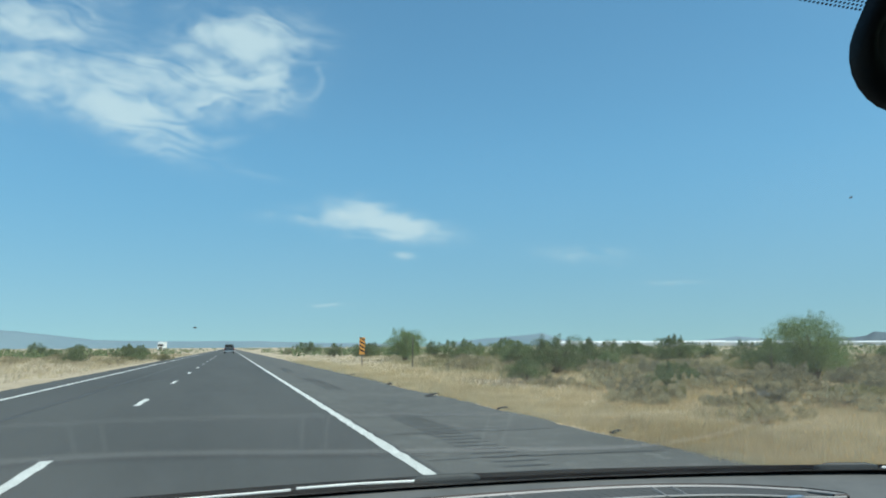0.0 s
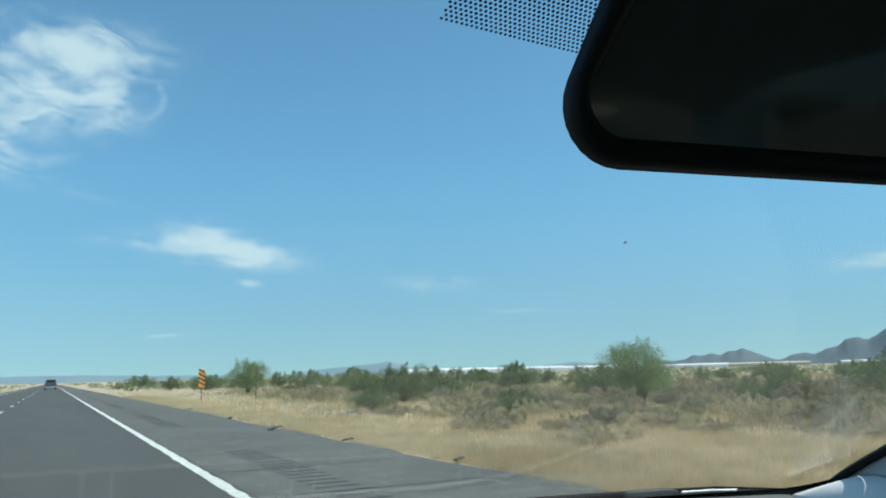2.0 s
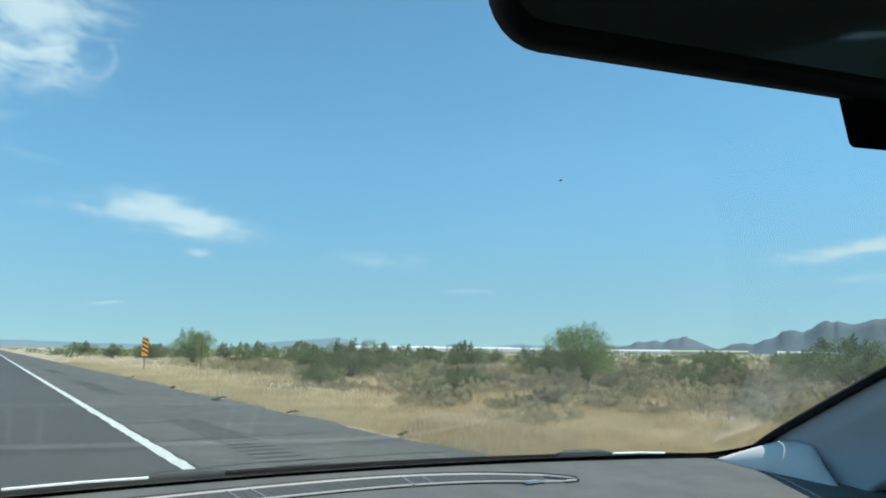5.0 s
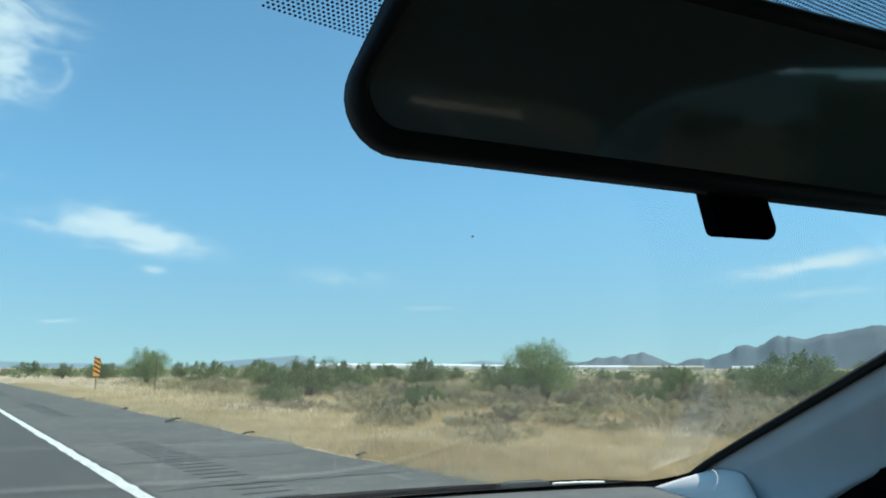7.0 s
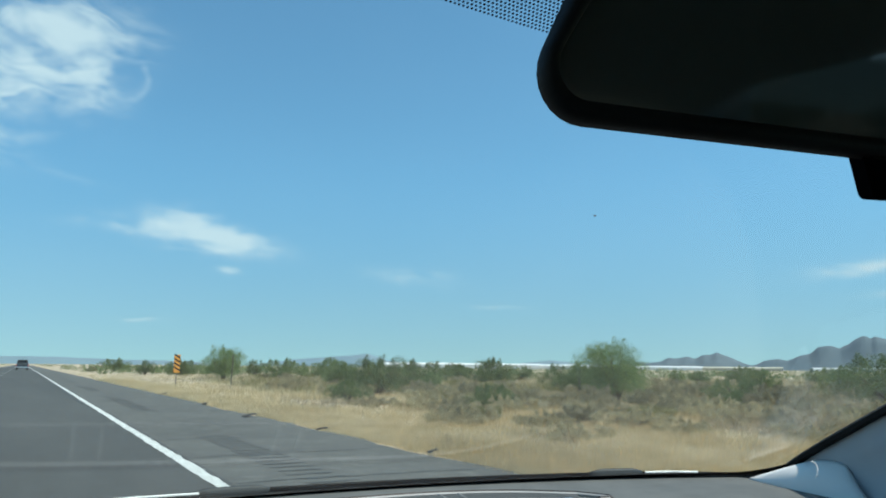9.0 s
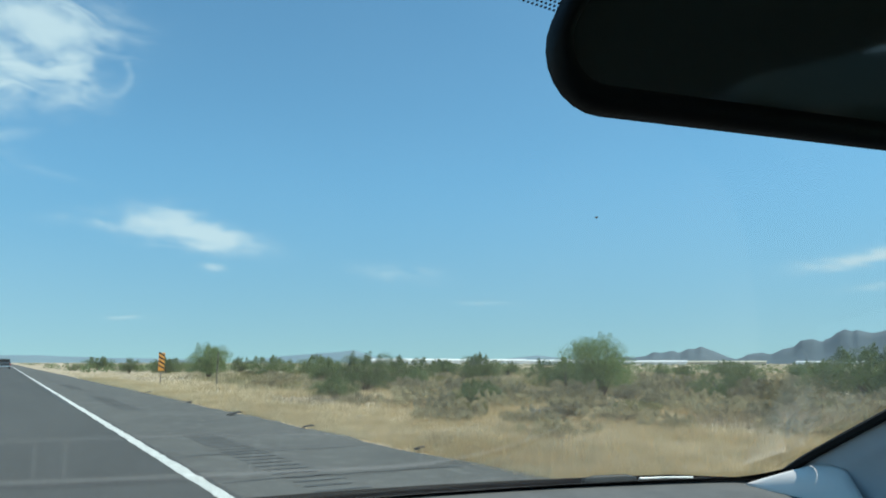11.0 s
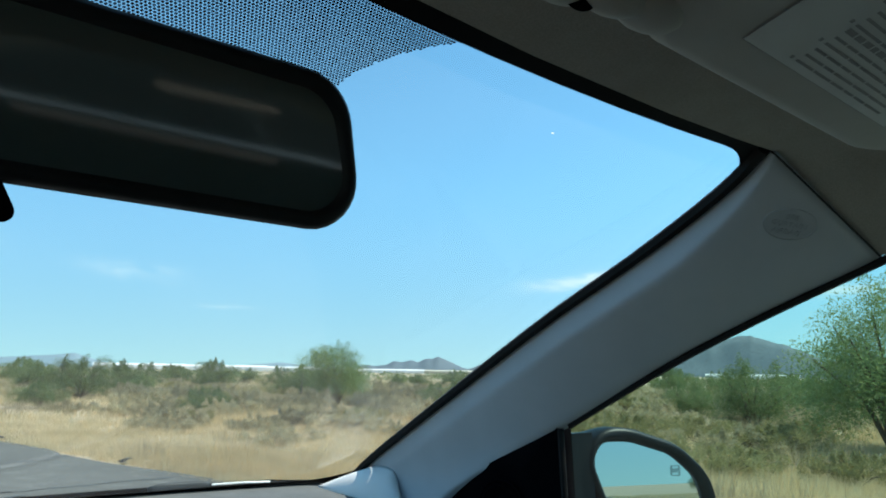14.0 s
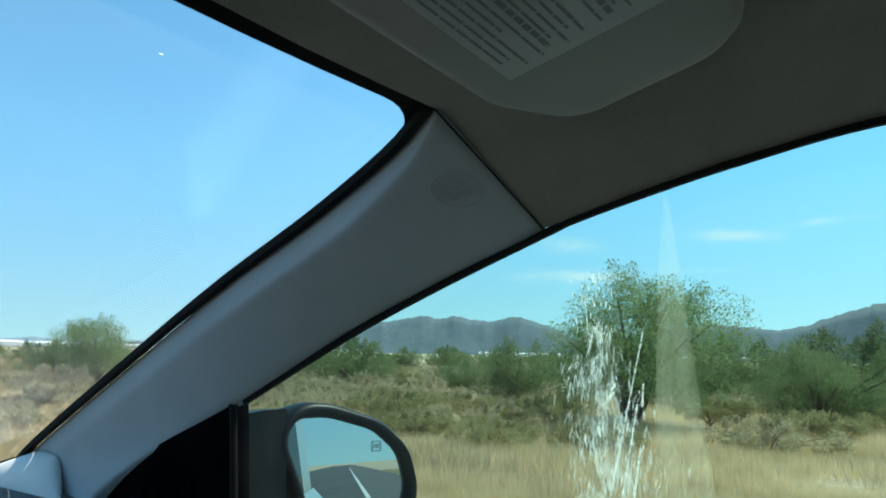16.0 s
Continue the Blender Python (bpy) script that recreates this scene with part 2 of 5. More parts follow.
def lit_through(m, share):
    """Let a thin leaf or blade pass part of the light that falls on its far side."""
    nt = m.node_tree
    b, out = nt.nodes["Principled BSDF"], nt.nodes["Material Output"]
    back = nt.nodes.new("ShaderNodeBsdfTranslucent")
    nt.links.new(b.inputs["Base Color"].links[0].from_socket, back.inputs["Color"])
    mix = node(nt, "ShaderNodeMixShader", Fac=share, i1=b.outputs[0], i2=back.outputs[0])
    nt.links.new(mix.outputs[0], out.inputs["Surface"])


for leaf_kind in (M_LEAF, M_LEAF2, M_SAGE, M_DRY, M_GREYGRASS, M_OLIVE, M_SCRUB):
    lit_through(leaf_kind, 0.45)
M_BARK = surface("bark", (0.10, 0.075, 0.05), (0.16, 0.12, 0.08), 0.1, 0.9, 0.5, 0.02)
# Rock shifted to blue-grey: the distance haze is put into this colour.
M_HAZED_ROCK = surface("hazed_rock", (0.088, 0.125, 0.148), (0.115, 0.152, 0.175), 120.0, 0.95, c3=(0.078, 0.105, 0.12))
# Paler, bluer copy for the far hills, with thicker haze painted in.
M_HAZED_ROCK_FAR = surface("hazed_far_rock", (0.16, 0.235, 0.275), (0.185, 0.26, 0.30), 300.0, 0.95)
M_WHITE = surface("white_sheeting", (0.78, 0.78, 0.76), (0.86, 0.86, 0.84), 20.0, 0.5)
M_BAND = surface("field_strip", (0.50, 0.46, 0.36), (0.60, 0.56, 0.45), 30.0, 0.9)
M_BLACK = surface("black_plastic", (0.010, 0.010, 0.011), (0.016, 0.016, 0.017), 0.05, 0.5, 0.15, 0.0012, spec=0.25)
M_DULL = surface("matt_black_plastic", (0.003, 0.003, 0.004), (0.005, 0.005, 0.006), 0.05, 0.9, 0.15, 0.0012, spec=0.0)
M_RUBBER = surface("black_rubber", (0.008, 0.008, 0.008), (0.014, 0.014, 0.014), 0.05, 0.7, spec=0.15)
M_FRIT = surface("black_enamel", (0.004, 0.004, 0.005), (0.007, 0.007, 0.008), 0.05, 0.7, spec=0.1)
M_GREY = surface("grey_trim_plastic", (0.40, 0.425, 0.445), (0.43, 0.455, 0.475), 0.08, 0.75, 0.12, 0.0009, spec=0.15)
# Trim grey made slightly darker, painting the shade that shows the raised badge.
M_RELIEF_SHADE = surface("relief_shade_grey", (0.36, 0.385, 0.405), (0.39, 0.415, 0.435), 0.05, 0.6, spec=0.3)
# Pale grey plastic, its base raised further to stand in for sunlight.
M_SUNNED_GREY = surface("sunned_grey_trim_plastic", (0.70, 0.70, 0.67), (0.74, 0.74, 0.71), 0.08, 0.5, 0.12, 0.0009)
M_DASH = surface("grey_dash_vinyl", (0.10, 0.112, 0.11), (0.125, 0.138, 0.135), 0.06, 0.85, 0.25, 0.0011, spec=0.2)
M_RIM = surface("vent_rim_plastic", (0.33, 0.345, 0.34), (0.37, 0.385, 0.38), 0.06, 0.6, spec=0.3)
M_DIVIDER = surface("vent_divider_plastic", (0.15, 0.16, 0.155), (0.18, 0.19, 0.185), 0.06, 0.7, spec=0.2)
M_TRAY = surface("vent_tray_plastic", (0.072, 0.08, 0.079), (0.08, 0.088, 0.087), 0.05, 0.8, spec=0.2)
M_CLOTH = surface("headliner_fabric", (0.255, 0.229, 0.198), (0.285, 0.257, 0.223), 0.05, 0.95, 0.35, 0.0012, grain=0.15)
M_VISOR = surface("visor_vinyl", (0.37, 0.36, 0.33), (0.40, 0.39, 0.36), 0.05, 0.8, 0.25, 0.001)
M_PAPER = surface("label_paper", (0.50, 0.51, 0.50), (0.55, 0.56, 0.55), 0.05, 0.6)
M_INK = surface("label_ink", (0.23, 0.23, 0.23), (0.28, 0.28, 0.28), 0.02, 0.7)
M_YELLOW = surface("label_yellow", (0.55, 0.47, 0.03), (0.62, 0.53, 0.05), 0.03, 0.6)
M_CHROME = surface("bright_metal", (0.75, 0.76, 0.78), (0.8, 0.8, 0.82), 0.05, 0.35, metallic=1.0)
M_SPRING = surface("bright_wiper_metal", (0.74, 0.75, 0.75), (0.82, 0.82, 0.81), 0.03, 0.4)
M_HOUSING = surface("mirror_housing_plastic", (0.005, 0.008, 0.009), (0.008, 0.011, 0.012), 0.05, 0.45, 0.1, 0.0015, spec=0.25)
M_CLIP = surface("wiper_clip_plastic", (0.018, 0.023, 0.027), (0.024, 0.030, 0.034), 0.03, 0.55, spec=0.3)
M_PAINT = surface("pale_car_paint", (0.42, 0.50, 0.49), (0.45, 0.53, 0.52), 0.5, 0.25, spec=0.6)
M_SEAT = surface("seat_cloth", (0.11, 0.105, 0.10), (0.15, 0.145, 0.135), 0.05, 0.9, 0.3, 0.002)
M_WINDSHIELD = thin_glass("windshield_glass", (0.89, 0.985, 0.95), 0.07, 0.8, 0.022)
M_SIDEGLASS = thin_glass("side_glass", (0.59, 0.80, 0.72), 0.0, 0.5, 0.003)
M_TINT = thin_glass("tinted_rear_glass", (0.13, 0.17, 0.18), 0.0, 0.4)
M_DIMMED = surface("dimmed_mirror", (0.058, 0.072, 0.068), (0.064, 0.078, 0.074), 0.15, 0.05, spec=0.75)
M_PRIVACY = thin_glass("rear_side_glass", (0.085, 0.105, 0.105), 0.0, 0.3)
M_MIRROR = mirror_glass("side_mirror_glass", (0.46, 0.54, 0.58))
M_SMEAR = thin_glass("dried_smear", (0.92, 0.92, 0.90), 0.3, 0.4)
def chalky(name, tone):
    m = bpy.data.materials.new(name)
    m.use_nodes = True
    nt = m.node_tree
    nt.nodes.clear()
    mix = node(nt, "ShaderNodeMixShader", Fac=0.95, i1=node(nt, "ShaderNodeBsdfDiffuse", Color=(*tone, 1)).outputs[0], i2=node(nt, "ShaderNodeBsdfTranslucent", Color=(*tone, 1)).outputs[0])
    nt.links.new(mix.outputs[0], nt.nodes.new("ShaderNodeOutputMaterial").inputs[0])
    return m


M_STREAK = chalky("pale_lens", (0.72, 0.71, 0.66))
def smear_film(name, tone, low, high, scale=90.0, squash=0.12, faded=False):
    m = bpy.data.materials.new(name)
    m.use_nodes = True
    nt = m.node_tree
    nt.nodes.clear()
    clear = nt.nodes.new("ShaderNodeBsdfTransparent")
    dust = node(nt, "ShaderNodeBsdfTranslucent", Color=(*tone, 1))
    pos = nt.nodes.new("ShaderNodeNewGeometry").outputs["Position"]
    st = node(nt, "ShaderNodeVectorMath", p_op="MULTIPLY", i0=pos, i1=(1, 1, squash)).outputs[0]
    n = node(nt, "ShaderNodeTexNoise", Vector=st, Scale=scale, Detail=4.0).outputs["Fac"]
    amount = ramp(nt, n, 0.25, 0.75, low, high)
    if faded:
        edge = nt.nodes.new("ShaderNodeAttribute")
        edge.attribute_name = "thickness"
        amount = calc(nt, "MULTIPLY", amount, edge.outputs["Fac"])
    mix = node(nt, "ShaderNodeMixShader", Fac=amount, i1=clear.outputs[0], i2=dust.outputs[0])
    nt.links.new(mix.outputs[0], nt.nodes.new("ShaderNodeOutputMaterial").inputs[0])
    return m


M_SPLASH = smear_film("dried_splash", (0.86, 0.86, 0.80), 0.35, 0.95, 300.0, 0.3)
M_SPLASHFILM = smear_film("splash_film", (0.80, 0.80, 0.74), 0.0, 0.16, 160.0, 0.15, True)
M_SMEARFILM = smear_film("smear_film", (1.0, 0.92, 0.68), 0.05, 0.14)
M_HAZE = smear_film("glass_haze", (0.9, 0.86, 0.74), 0.0, 0.07, 22.0, 1.0, True)
M_ORANGE = surface("marker_orange", (0.70, 0.28, 0.03), (0.75, 0.32, 0.04), 0.2, 0.5)
M_STEEL = surface("weathered_steel", (0.10, 0.085, 0.07), (0.15, 0.12, 0.10), 0.2, 0.7)
M_DARKCAR = surface("dark_car_paint", (0.02, 0.028, 0.035), (0.03, 0.038, 0.045), 0.5, 0.3)
M_TYRE = surface("tyre_rubber", (0.015, 0.015, 0.015), (0.025, 0.025, 0.025), 0.1, 0.8)
M_RED = surface("lamp_red", (0.35, 0.01, 0.01), (0.4, 0.015, 0.015), 0.1, 0.3)


# ---- building helpers ----
def mesh_object(name, bm, material, smooth=False):
    me = bpy.data.meshes.new(name)
    if smooth:
        for fc in bm.faces:
            fc.smooth = True
    bm.to_mesh(me)
    bm.free()
    for mm in (material if isinstance(material, (list, tuple)) else [material]):
        me.materials.append(mm)
    return new(name, me)


def part(name, bm, material, parent, label="", smooth=False):
    ob = mesh_object(name, bm, material, smooth)
    ob.parent = parent
    if label:
        ob["label"] = label
    return ob


def box(bm, c, s, m=None, bevel=0.0):
    r = bmesh.ops.create_cube(bm, size=1.0)
    vs = r["verts"]
    bmesh.ops.scale(bm, vec=s, verts=vs)
    if bevel:
        es = list({e for v in vs for e in v.link_edges})
        vs = list({v for f in bmesh.ops.bevel(bm, geom=es, offset=bevel, segments=2, affect="EDGES", profile=0.6)["faces"] for v in f.verts} | {v for v in vs if v.is_valid})
    bmesh.ops.translate(bm, vec=c, verts=vs)
    if m:
        bmesh.ops.transform(bm, matrix=m, verts=vs)
    return vs


def tube(bm, pts, radii, n=8, cap=True):
    """A round rod along points, with a radius for each."""
    pts = [Vector(q) for q in pts]
    rings = []
    for i, q in enumerate(pts):
        d = (pts[min(i + 1, len(pts) - 1)] - pts[max(i - 1, 0)]).normalized()
        a = d.orthogonal().normalized() if i == 0 else (rings_a - d * rings_a.dot(d)).normalized()
        rings_a = a
        b = d.cross(a)
        rr = radii[i] if isinstance(radii, (list, tuple)) else radii
        rings.append([bm.verts.new(q + (a * math.cos(2 * math.pi * k / n) + b * math.sin(2 * math.pi * k / n)) * rr) for k in range(n)])
    for r0, r1 in zip(rings, rings[1:]):
        for k in range(n):
            bm.faces.new((r0[k], r0[(k + 1) % n], r1[(k + 1) % n], r1[k]))
    if cap:
        bm.faces.new(rings[0][::-1])
        bm.faces.new(rings[-1])


def loft(bm, rows, closed=False):
    """Faces between rows of points of the same length."""
    vr = [[bm.verts.new(q) for q in r] for r in rows]
    for r0, r1 in zip(vr, vr[1:]):
        for k in range(len(r0) - (0 if closed else 1)):
            j = (k + 1) % len(r0)
            bm.faces.new((r0[k], r0[j], r1[j], r1[k]))
    return vr


def face_cabin(bm):
    """Turn all faces of a pane towards the cabin's middle."""
    bm.normal_update()
    for fc in bm.faces:
        if fc.normal.dot(fc.calc_center_median() - Vector((0.26, -0.5, 0.9))) > 0:
            fc.normal_flip()


def thicken(bm, d):
    bmesh.ops.recalc_face_normals(bm, faces=bm.faces[:])
    bmesh.ops.solidify(bm, geom=bm.faces[:], thickness=d)


def round_poly(corners, radii, n=6):
    """A polygon with rounded corners, as 2D points."""
    out = []
    k = len(corners)
    for i in range(k):
        p0, p1, p2 = Vector(corners[i - 1]), Vector(corners[i]), Vector(corners[(i + 1) % k])
        a, b = (p0 - p1).normalized(), (p2 - p1).normalized()
        ang = a.angle(b)
        t = radii[i] / math.tan(ang / 2)
        s0, s2 = p1 + a * t, p1 + b * t
        c = p1 + (a + b).normalized() * (radii[i] / math.sin(ang / 2))
        u, w = s0 - c, s2 - c
        tot = math.atan2(u.x * w.y - u.y * w.x, u.dot(w))
        for j in range(n + 1):
            th = tot * j / n
            out.append((c.x + u.x * math.cos(th) - u.y * math.sin(th), c.y + u.x * math.sin(th) + u.y * math.cos(th)))
    return out


def spline(pts, n):
    """n points along a smooth curve through the given ones."""
    P = [Vector(q) for q in pts]
    P = [P[0] * 2 - P[1]] + P + [P[-1] * 2 - P[-2]]
    out = []
    for i in range(n):
        s = i / (n - 1) * (len(P) - 3)
        k = min(int(s), len(P) - 4)
        t = s - k
        a, b, c, d = P[k:k + 4]
        out.append(0.5 * ((2 * b) + (c - a) * t + (2 * a - 5 * b + 4 * c - d) * t * t + (3 * b - a - 3 * c + d) * t ** 3))
    return out


# ---- ground and road ----
LINE_X, DASH_X, LEFT_X, EDGE_R, EDGE_L = 1.70, -1.70, -4.75, 4.62, -5.75


def flat_strip(name, x0, x1, y0, y1, z, material, parent=None, wav=0.0, steps=1, kind=""):
    bm = bmesh.new()
    rng = random.Random(name)
    rows = []
    for i in range(steps + 1):
        y = y0 + (y1 - y0) * i / steps
        rows.append([(x0 + rng.uniform(-wav, wav), y, z), (x1 + rng.uniform(-wav, wav), y, z)])
    loft(bm, rows)
    bmesh.ops.recalc_face_normals(bm, faces=bm.faces[:])
    ob = part(name, bm, material, parent) if parent else mesh_object(name, bm, material)
    return ob


def make_ground():
    bm = bmesh.new()
    radii = [0.01, 3, 6, 9, 12, 16, 20, 26, 34, 45, 60, 85, 130, 220, 500, 1200, 2600, 4900]
    n = 96
    rows = []
    for r in radii:
        row = []
        for k in range(n):
            a = 2 * math.pi * k / n
            x, y = r * math.sin(a), r * math.cos(a)
            off = max(0.0, min(1.0, (x - EDGE_R) / 4)) if x > 0 else max(0.0, min(1.0, (EDGE_L - x) / 4))
            z = -0.03 + off * (0.10 * noise.noise((x * 0.09, y * 0.09, 0)) + 0.05 * noise.noise((x * 0.4, y * 0.4, 3)) - 0.06) if r < 300 else -0.03
            row.append((x, y, z))
        rows.append(row)
    loft(bm, rows, closed=True)
    bmesh.ops.recalc_face_normals(bm, faces=bm.faces[:])
    for fc in bm.faces:
        if fc.normal.z < 0:
            fc.normal_flip()
    return tagged(mesh_object("ground", bm, M_SOIL, True), "pale tan desert soil with dry grass beside the road", "ground", kind="structure")


ground = make_ground()


def make_road():
    bm = bmesh.new()
    rng = random.Random(4)
    rows = []
    ys = [-400, -150, -60] + [-30 + i * 0.6 for i in range(260)] + [140, 200, 400, 1000, 2500]
    for y in ys:
        w = rng.uniform(-0.07, 0.07)
        rows.append([(EDGE_L - 0.25 + w, y, -0.06), (EDGE_L + w, y, 0.0), (LINE_X + 0.12, y, 0.0)])
    loft(bm, rows)
    bmesh.ops.recalc_face_normals(bm, faces=bm.faces[:])
    road = tagged(mesh_object("road", bm, M_ASPHALT), "worn grey asphalt highway with painted lane lines", "road", kind="structure")
    bm = bmesh.new()
    rows = []
    for y in ys:
        w = rng.uniform(-0.1, 0.1) + 0.12 * noise.noise((y * 0.13, 5, 0))
        rows.append([(LINE_X + 0.12, y, -0.004), (EDGE_R + w, y, -0.008), (EDGE_R + 0.3 + w, y, -0.08)])
    loft(bm, rows)
    bmesh.ops.recalc_face_normals(bm, faces=bm.faces[:])
    sh = tagged(mesh_object("road_shoulder", bm, M_SHOULDER), "weathered pale grey asphalt shoulder with cracks", "shoulder", kind="structure")
    return road, sh


road, shoulder = make_road()


def painted(name, x, y0, y1, w, parent):
    bm = bmesh.new()
    rng = random.Random(int(y0 * 10) + 7)
    step = 0.22
    n = max(2, int((min(y1, 60) - y0) / step)) if y0 < 60 else 6
    ends = [y0 + (min(y1, 60) - y0) * i / n for i in range(n + 1)] if y0 < 60 else [y0 + (y1 - y0) * i / n for i in range(n + 1)]
    if y1 > 60 and y0 < 60:
        ends += [60 + (y1 - 60) * i / 80 for i in range(1, 81)]
    wear = 0.014
    rows = []
    for y in ends:
        rows.append([(x - w / 2 + rng.uniform(-wear, wear), y, 0.004), (x + w / 2 + rng.uniform(-wear, wear), y, 0.004)])
    loft(bm, rows)
    bmesh.ops.recalc_face_normals(bm, faces=bm.faces[:])
    return part(name, bm, M_LINE, parent)


painted("edge_line", LINE_X, -150, 1200, 0.130, road)
painted("left_edge_line", LEFT_X, -150, 1200, 0.13, road)
for i in range(-3, 26):
    painted("lane_dash", DASH_X, 6.3 + i * 9.3, 8.3 + i * 9.3, 0.12, road)


def rumble_and_cracks():
    rng = random.Random(11)
    for k in range(6):
        bm = bmesh.new()
        for i in range(26):
            y = 4.5 + k * 15.0 + i * 0.30
            q = [(2.45 + rng.uniform(-0.03, 0.03), y, 0.0), (2.95 + rng.uniform(-0.05, 0.05), y, 0.0), (2.95, y + 0.055, 0.0), (2.45, y + 0.055, 0.0)]
            bm.faces.new([bm.verts.new(v) for v in q])
        part("rumble_strip", bm, M_CRACK, shoulder, "dark milled grooves in the asphalt")
    for y in (7.2, 9.4, 11.8, 14.5, 19.0, 24.0, 31.0, 40.0):
        bm = bmesh.new()
        pts = []
        yy = y
        for i in range(14):
            pts.append((LINE_X + 0.15 + i * (EDGE_R - LINE_X - 0.3) / 13, yy))
            yy += rng.uniform(-0.05, 0.05)
        loft(bm, [[(px, py - rng.uniform(0.008, 0.02), 0.0) for px, py in pts], [(px, py + rng.uniform(0.008, 0.02), 0.0) for px, py in pts]])
        part("crack", bm, M_CRACK, shoulder)


rumble_and_cracks()


def tar_line(x, y0, y1, seed):
    rng = random.Random(seed)
    bm = bmesh.new()
    rows, dx = [], 0.0
    for i in range(int((y1 - y0) / 0.7)):
        dx += rng.uniform(-0.03, 0.03)
        w = rng.uniform(0.015, 0.04)
        rows.append([(x + dx - w, y0 + i * 0.7, 0.003), (x + dx + w, y0 + i * 0.7, 0.003)])
    loft(bm, rows)
    bmesh.ops.recalc_face_normals(bm, faces=bm.faces[:])
    part("tar_line", bm, M_CRACK, road, "dark sealed crack")


tar_line(-3.35, 8, 70, 3)
tar_line(-3.5, -20, 6, 5)
tar_line(1.55, 22, 60, 6)


# ---- mountains and far fields ----
def ridge(name, crest, dist, depth, material, label, jag=0.06):
    """A mountain range: crest heights in degrees of elevation over azimuth, given at a few places."""
    bm = bmesh.new()
    A = [c[0] for c in crest]
    E = [c[1] for c in crest]
    n = int((A[-1] - A[0]) / 0.15)
    rows = []
    for j, (f, h) in enumerate(((0.0, 0.0), (0.12, 0.22), (0.25, 0.5), (0.38, 0.8), (0.5, 1.0), (0.75, 0.55), (1.0, 0.0))):
        row = []
        for i in range(n + 1):
            az = A[0] + (A[-1] - A[0]) * i / n
            e = float(np.interp(az, A, E))
            e *= 1 + (1.0 if h == 1 else 0.08) * jag * (0.6 * noise.noise((az * 5.3, 8.2, 0.5)) + noise.noise((az * 3.1, 4.2, 0.3))) + jag * 1.4 * noise.noise((az * 0.9, 1.7, j * 0.1))
            gully = 1 + 0.03 * noise.noise((az * 1.5, j * 0.8, 9.0)) * (1 if 0 < h < 1 else 0)
            r = dist + depth * f + depth * 0.02 * noise.noise((az * 1.1, j * 0.9, 2.0))
            a = radians(az)
            row.append((r * math.sin(a), r * math.cos(a), max(-2.0, (dist + depth * 0.5) * math.tan(radians(e)) * h * gully) - (2 if h == 0 else 0)))
        rows.append(row)
    loft(bm, rows)
    bmesh.ops.recalc_face_normals(bm, faces=bm.faces[:])
    return tagged(mesh_object(name, bm, material, True), label, "mountain", "mountain ranges")


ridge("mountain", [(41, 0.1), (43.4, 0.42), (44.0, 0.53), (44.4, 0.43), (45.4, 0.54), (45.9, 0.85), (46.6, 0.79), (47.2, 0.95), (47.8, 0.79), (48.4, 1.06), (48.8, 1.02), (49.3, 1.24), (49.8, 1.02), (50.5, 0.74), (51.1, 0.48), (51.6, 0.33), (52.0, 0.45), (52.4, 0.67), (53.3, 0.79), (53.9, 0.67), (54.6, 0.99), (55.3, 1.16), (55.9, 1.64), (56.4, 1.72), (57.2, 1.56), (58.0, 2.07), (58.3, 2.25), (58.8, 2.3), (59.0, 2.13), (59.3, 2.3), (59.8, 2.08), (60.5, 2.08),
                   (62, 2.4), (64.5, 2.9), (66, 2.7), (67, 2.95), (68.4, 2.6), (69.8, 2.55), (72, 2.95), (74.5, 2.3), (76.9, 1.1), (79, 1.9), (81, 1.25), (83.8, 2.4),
                   (86.5, 2.5), (88.5, 2.35), (90.5, 2.1), (93, 2.8), (96.2, 3.9), (100, 3.4), (106, 2.2), (112, 0.4)], 3400, 500, M_HAZED_ROCK,
      "rocky desert mountain range on the horizon, coloured blue-grey for haze", 0.035)
ridge("low_hill", [(15, 0.1), (18.1, 0.5), (22.2, 0.85), (23.5, 1.0), (25, 0.5), (27, 0.25), (30, 0.15)], 4200, 300, M_HAZED_ROCK_FAR, "low hill far on the horizon, coloured pale blue for haze", 0.03)
ridge("low_hill", [(33, 0.1), (35.8, 0.45), (37.5, 0.62), (39.5, 0.4), (42, 0.1)], 4250, 300, M_HAZED_ROCK_FAR, "low hill far on the horizon, coloured pale blue for haze", 0.03)
ridge("low_hill", [(-60, 0.3), (-40, 0.9), (-22, 0.8), (-14.5, 1.25), (-11.5, 0.9), (-9, 0.6), (-4, 0.5), (2, 0.5), (6, 0.35), (10, 0.3), (14, 0.15)], 4300, 300, M_HAZED_ROCK_FAR,
      "long range far on the horizon, coloured pale blue for haze", 0.03)


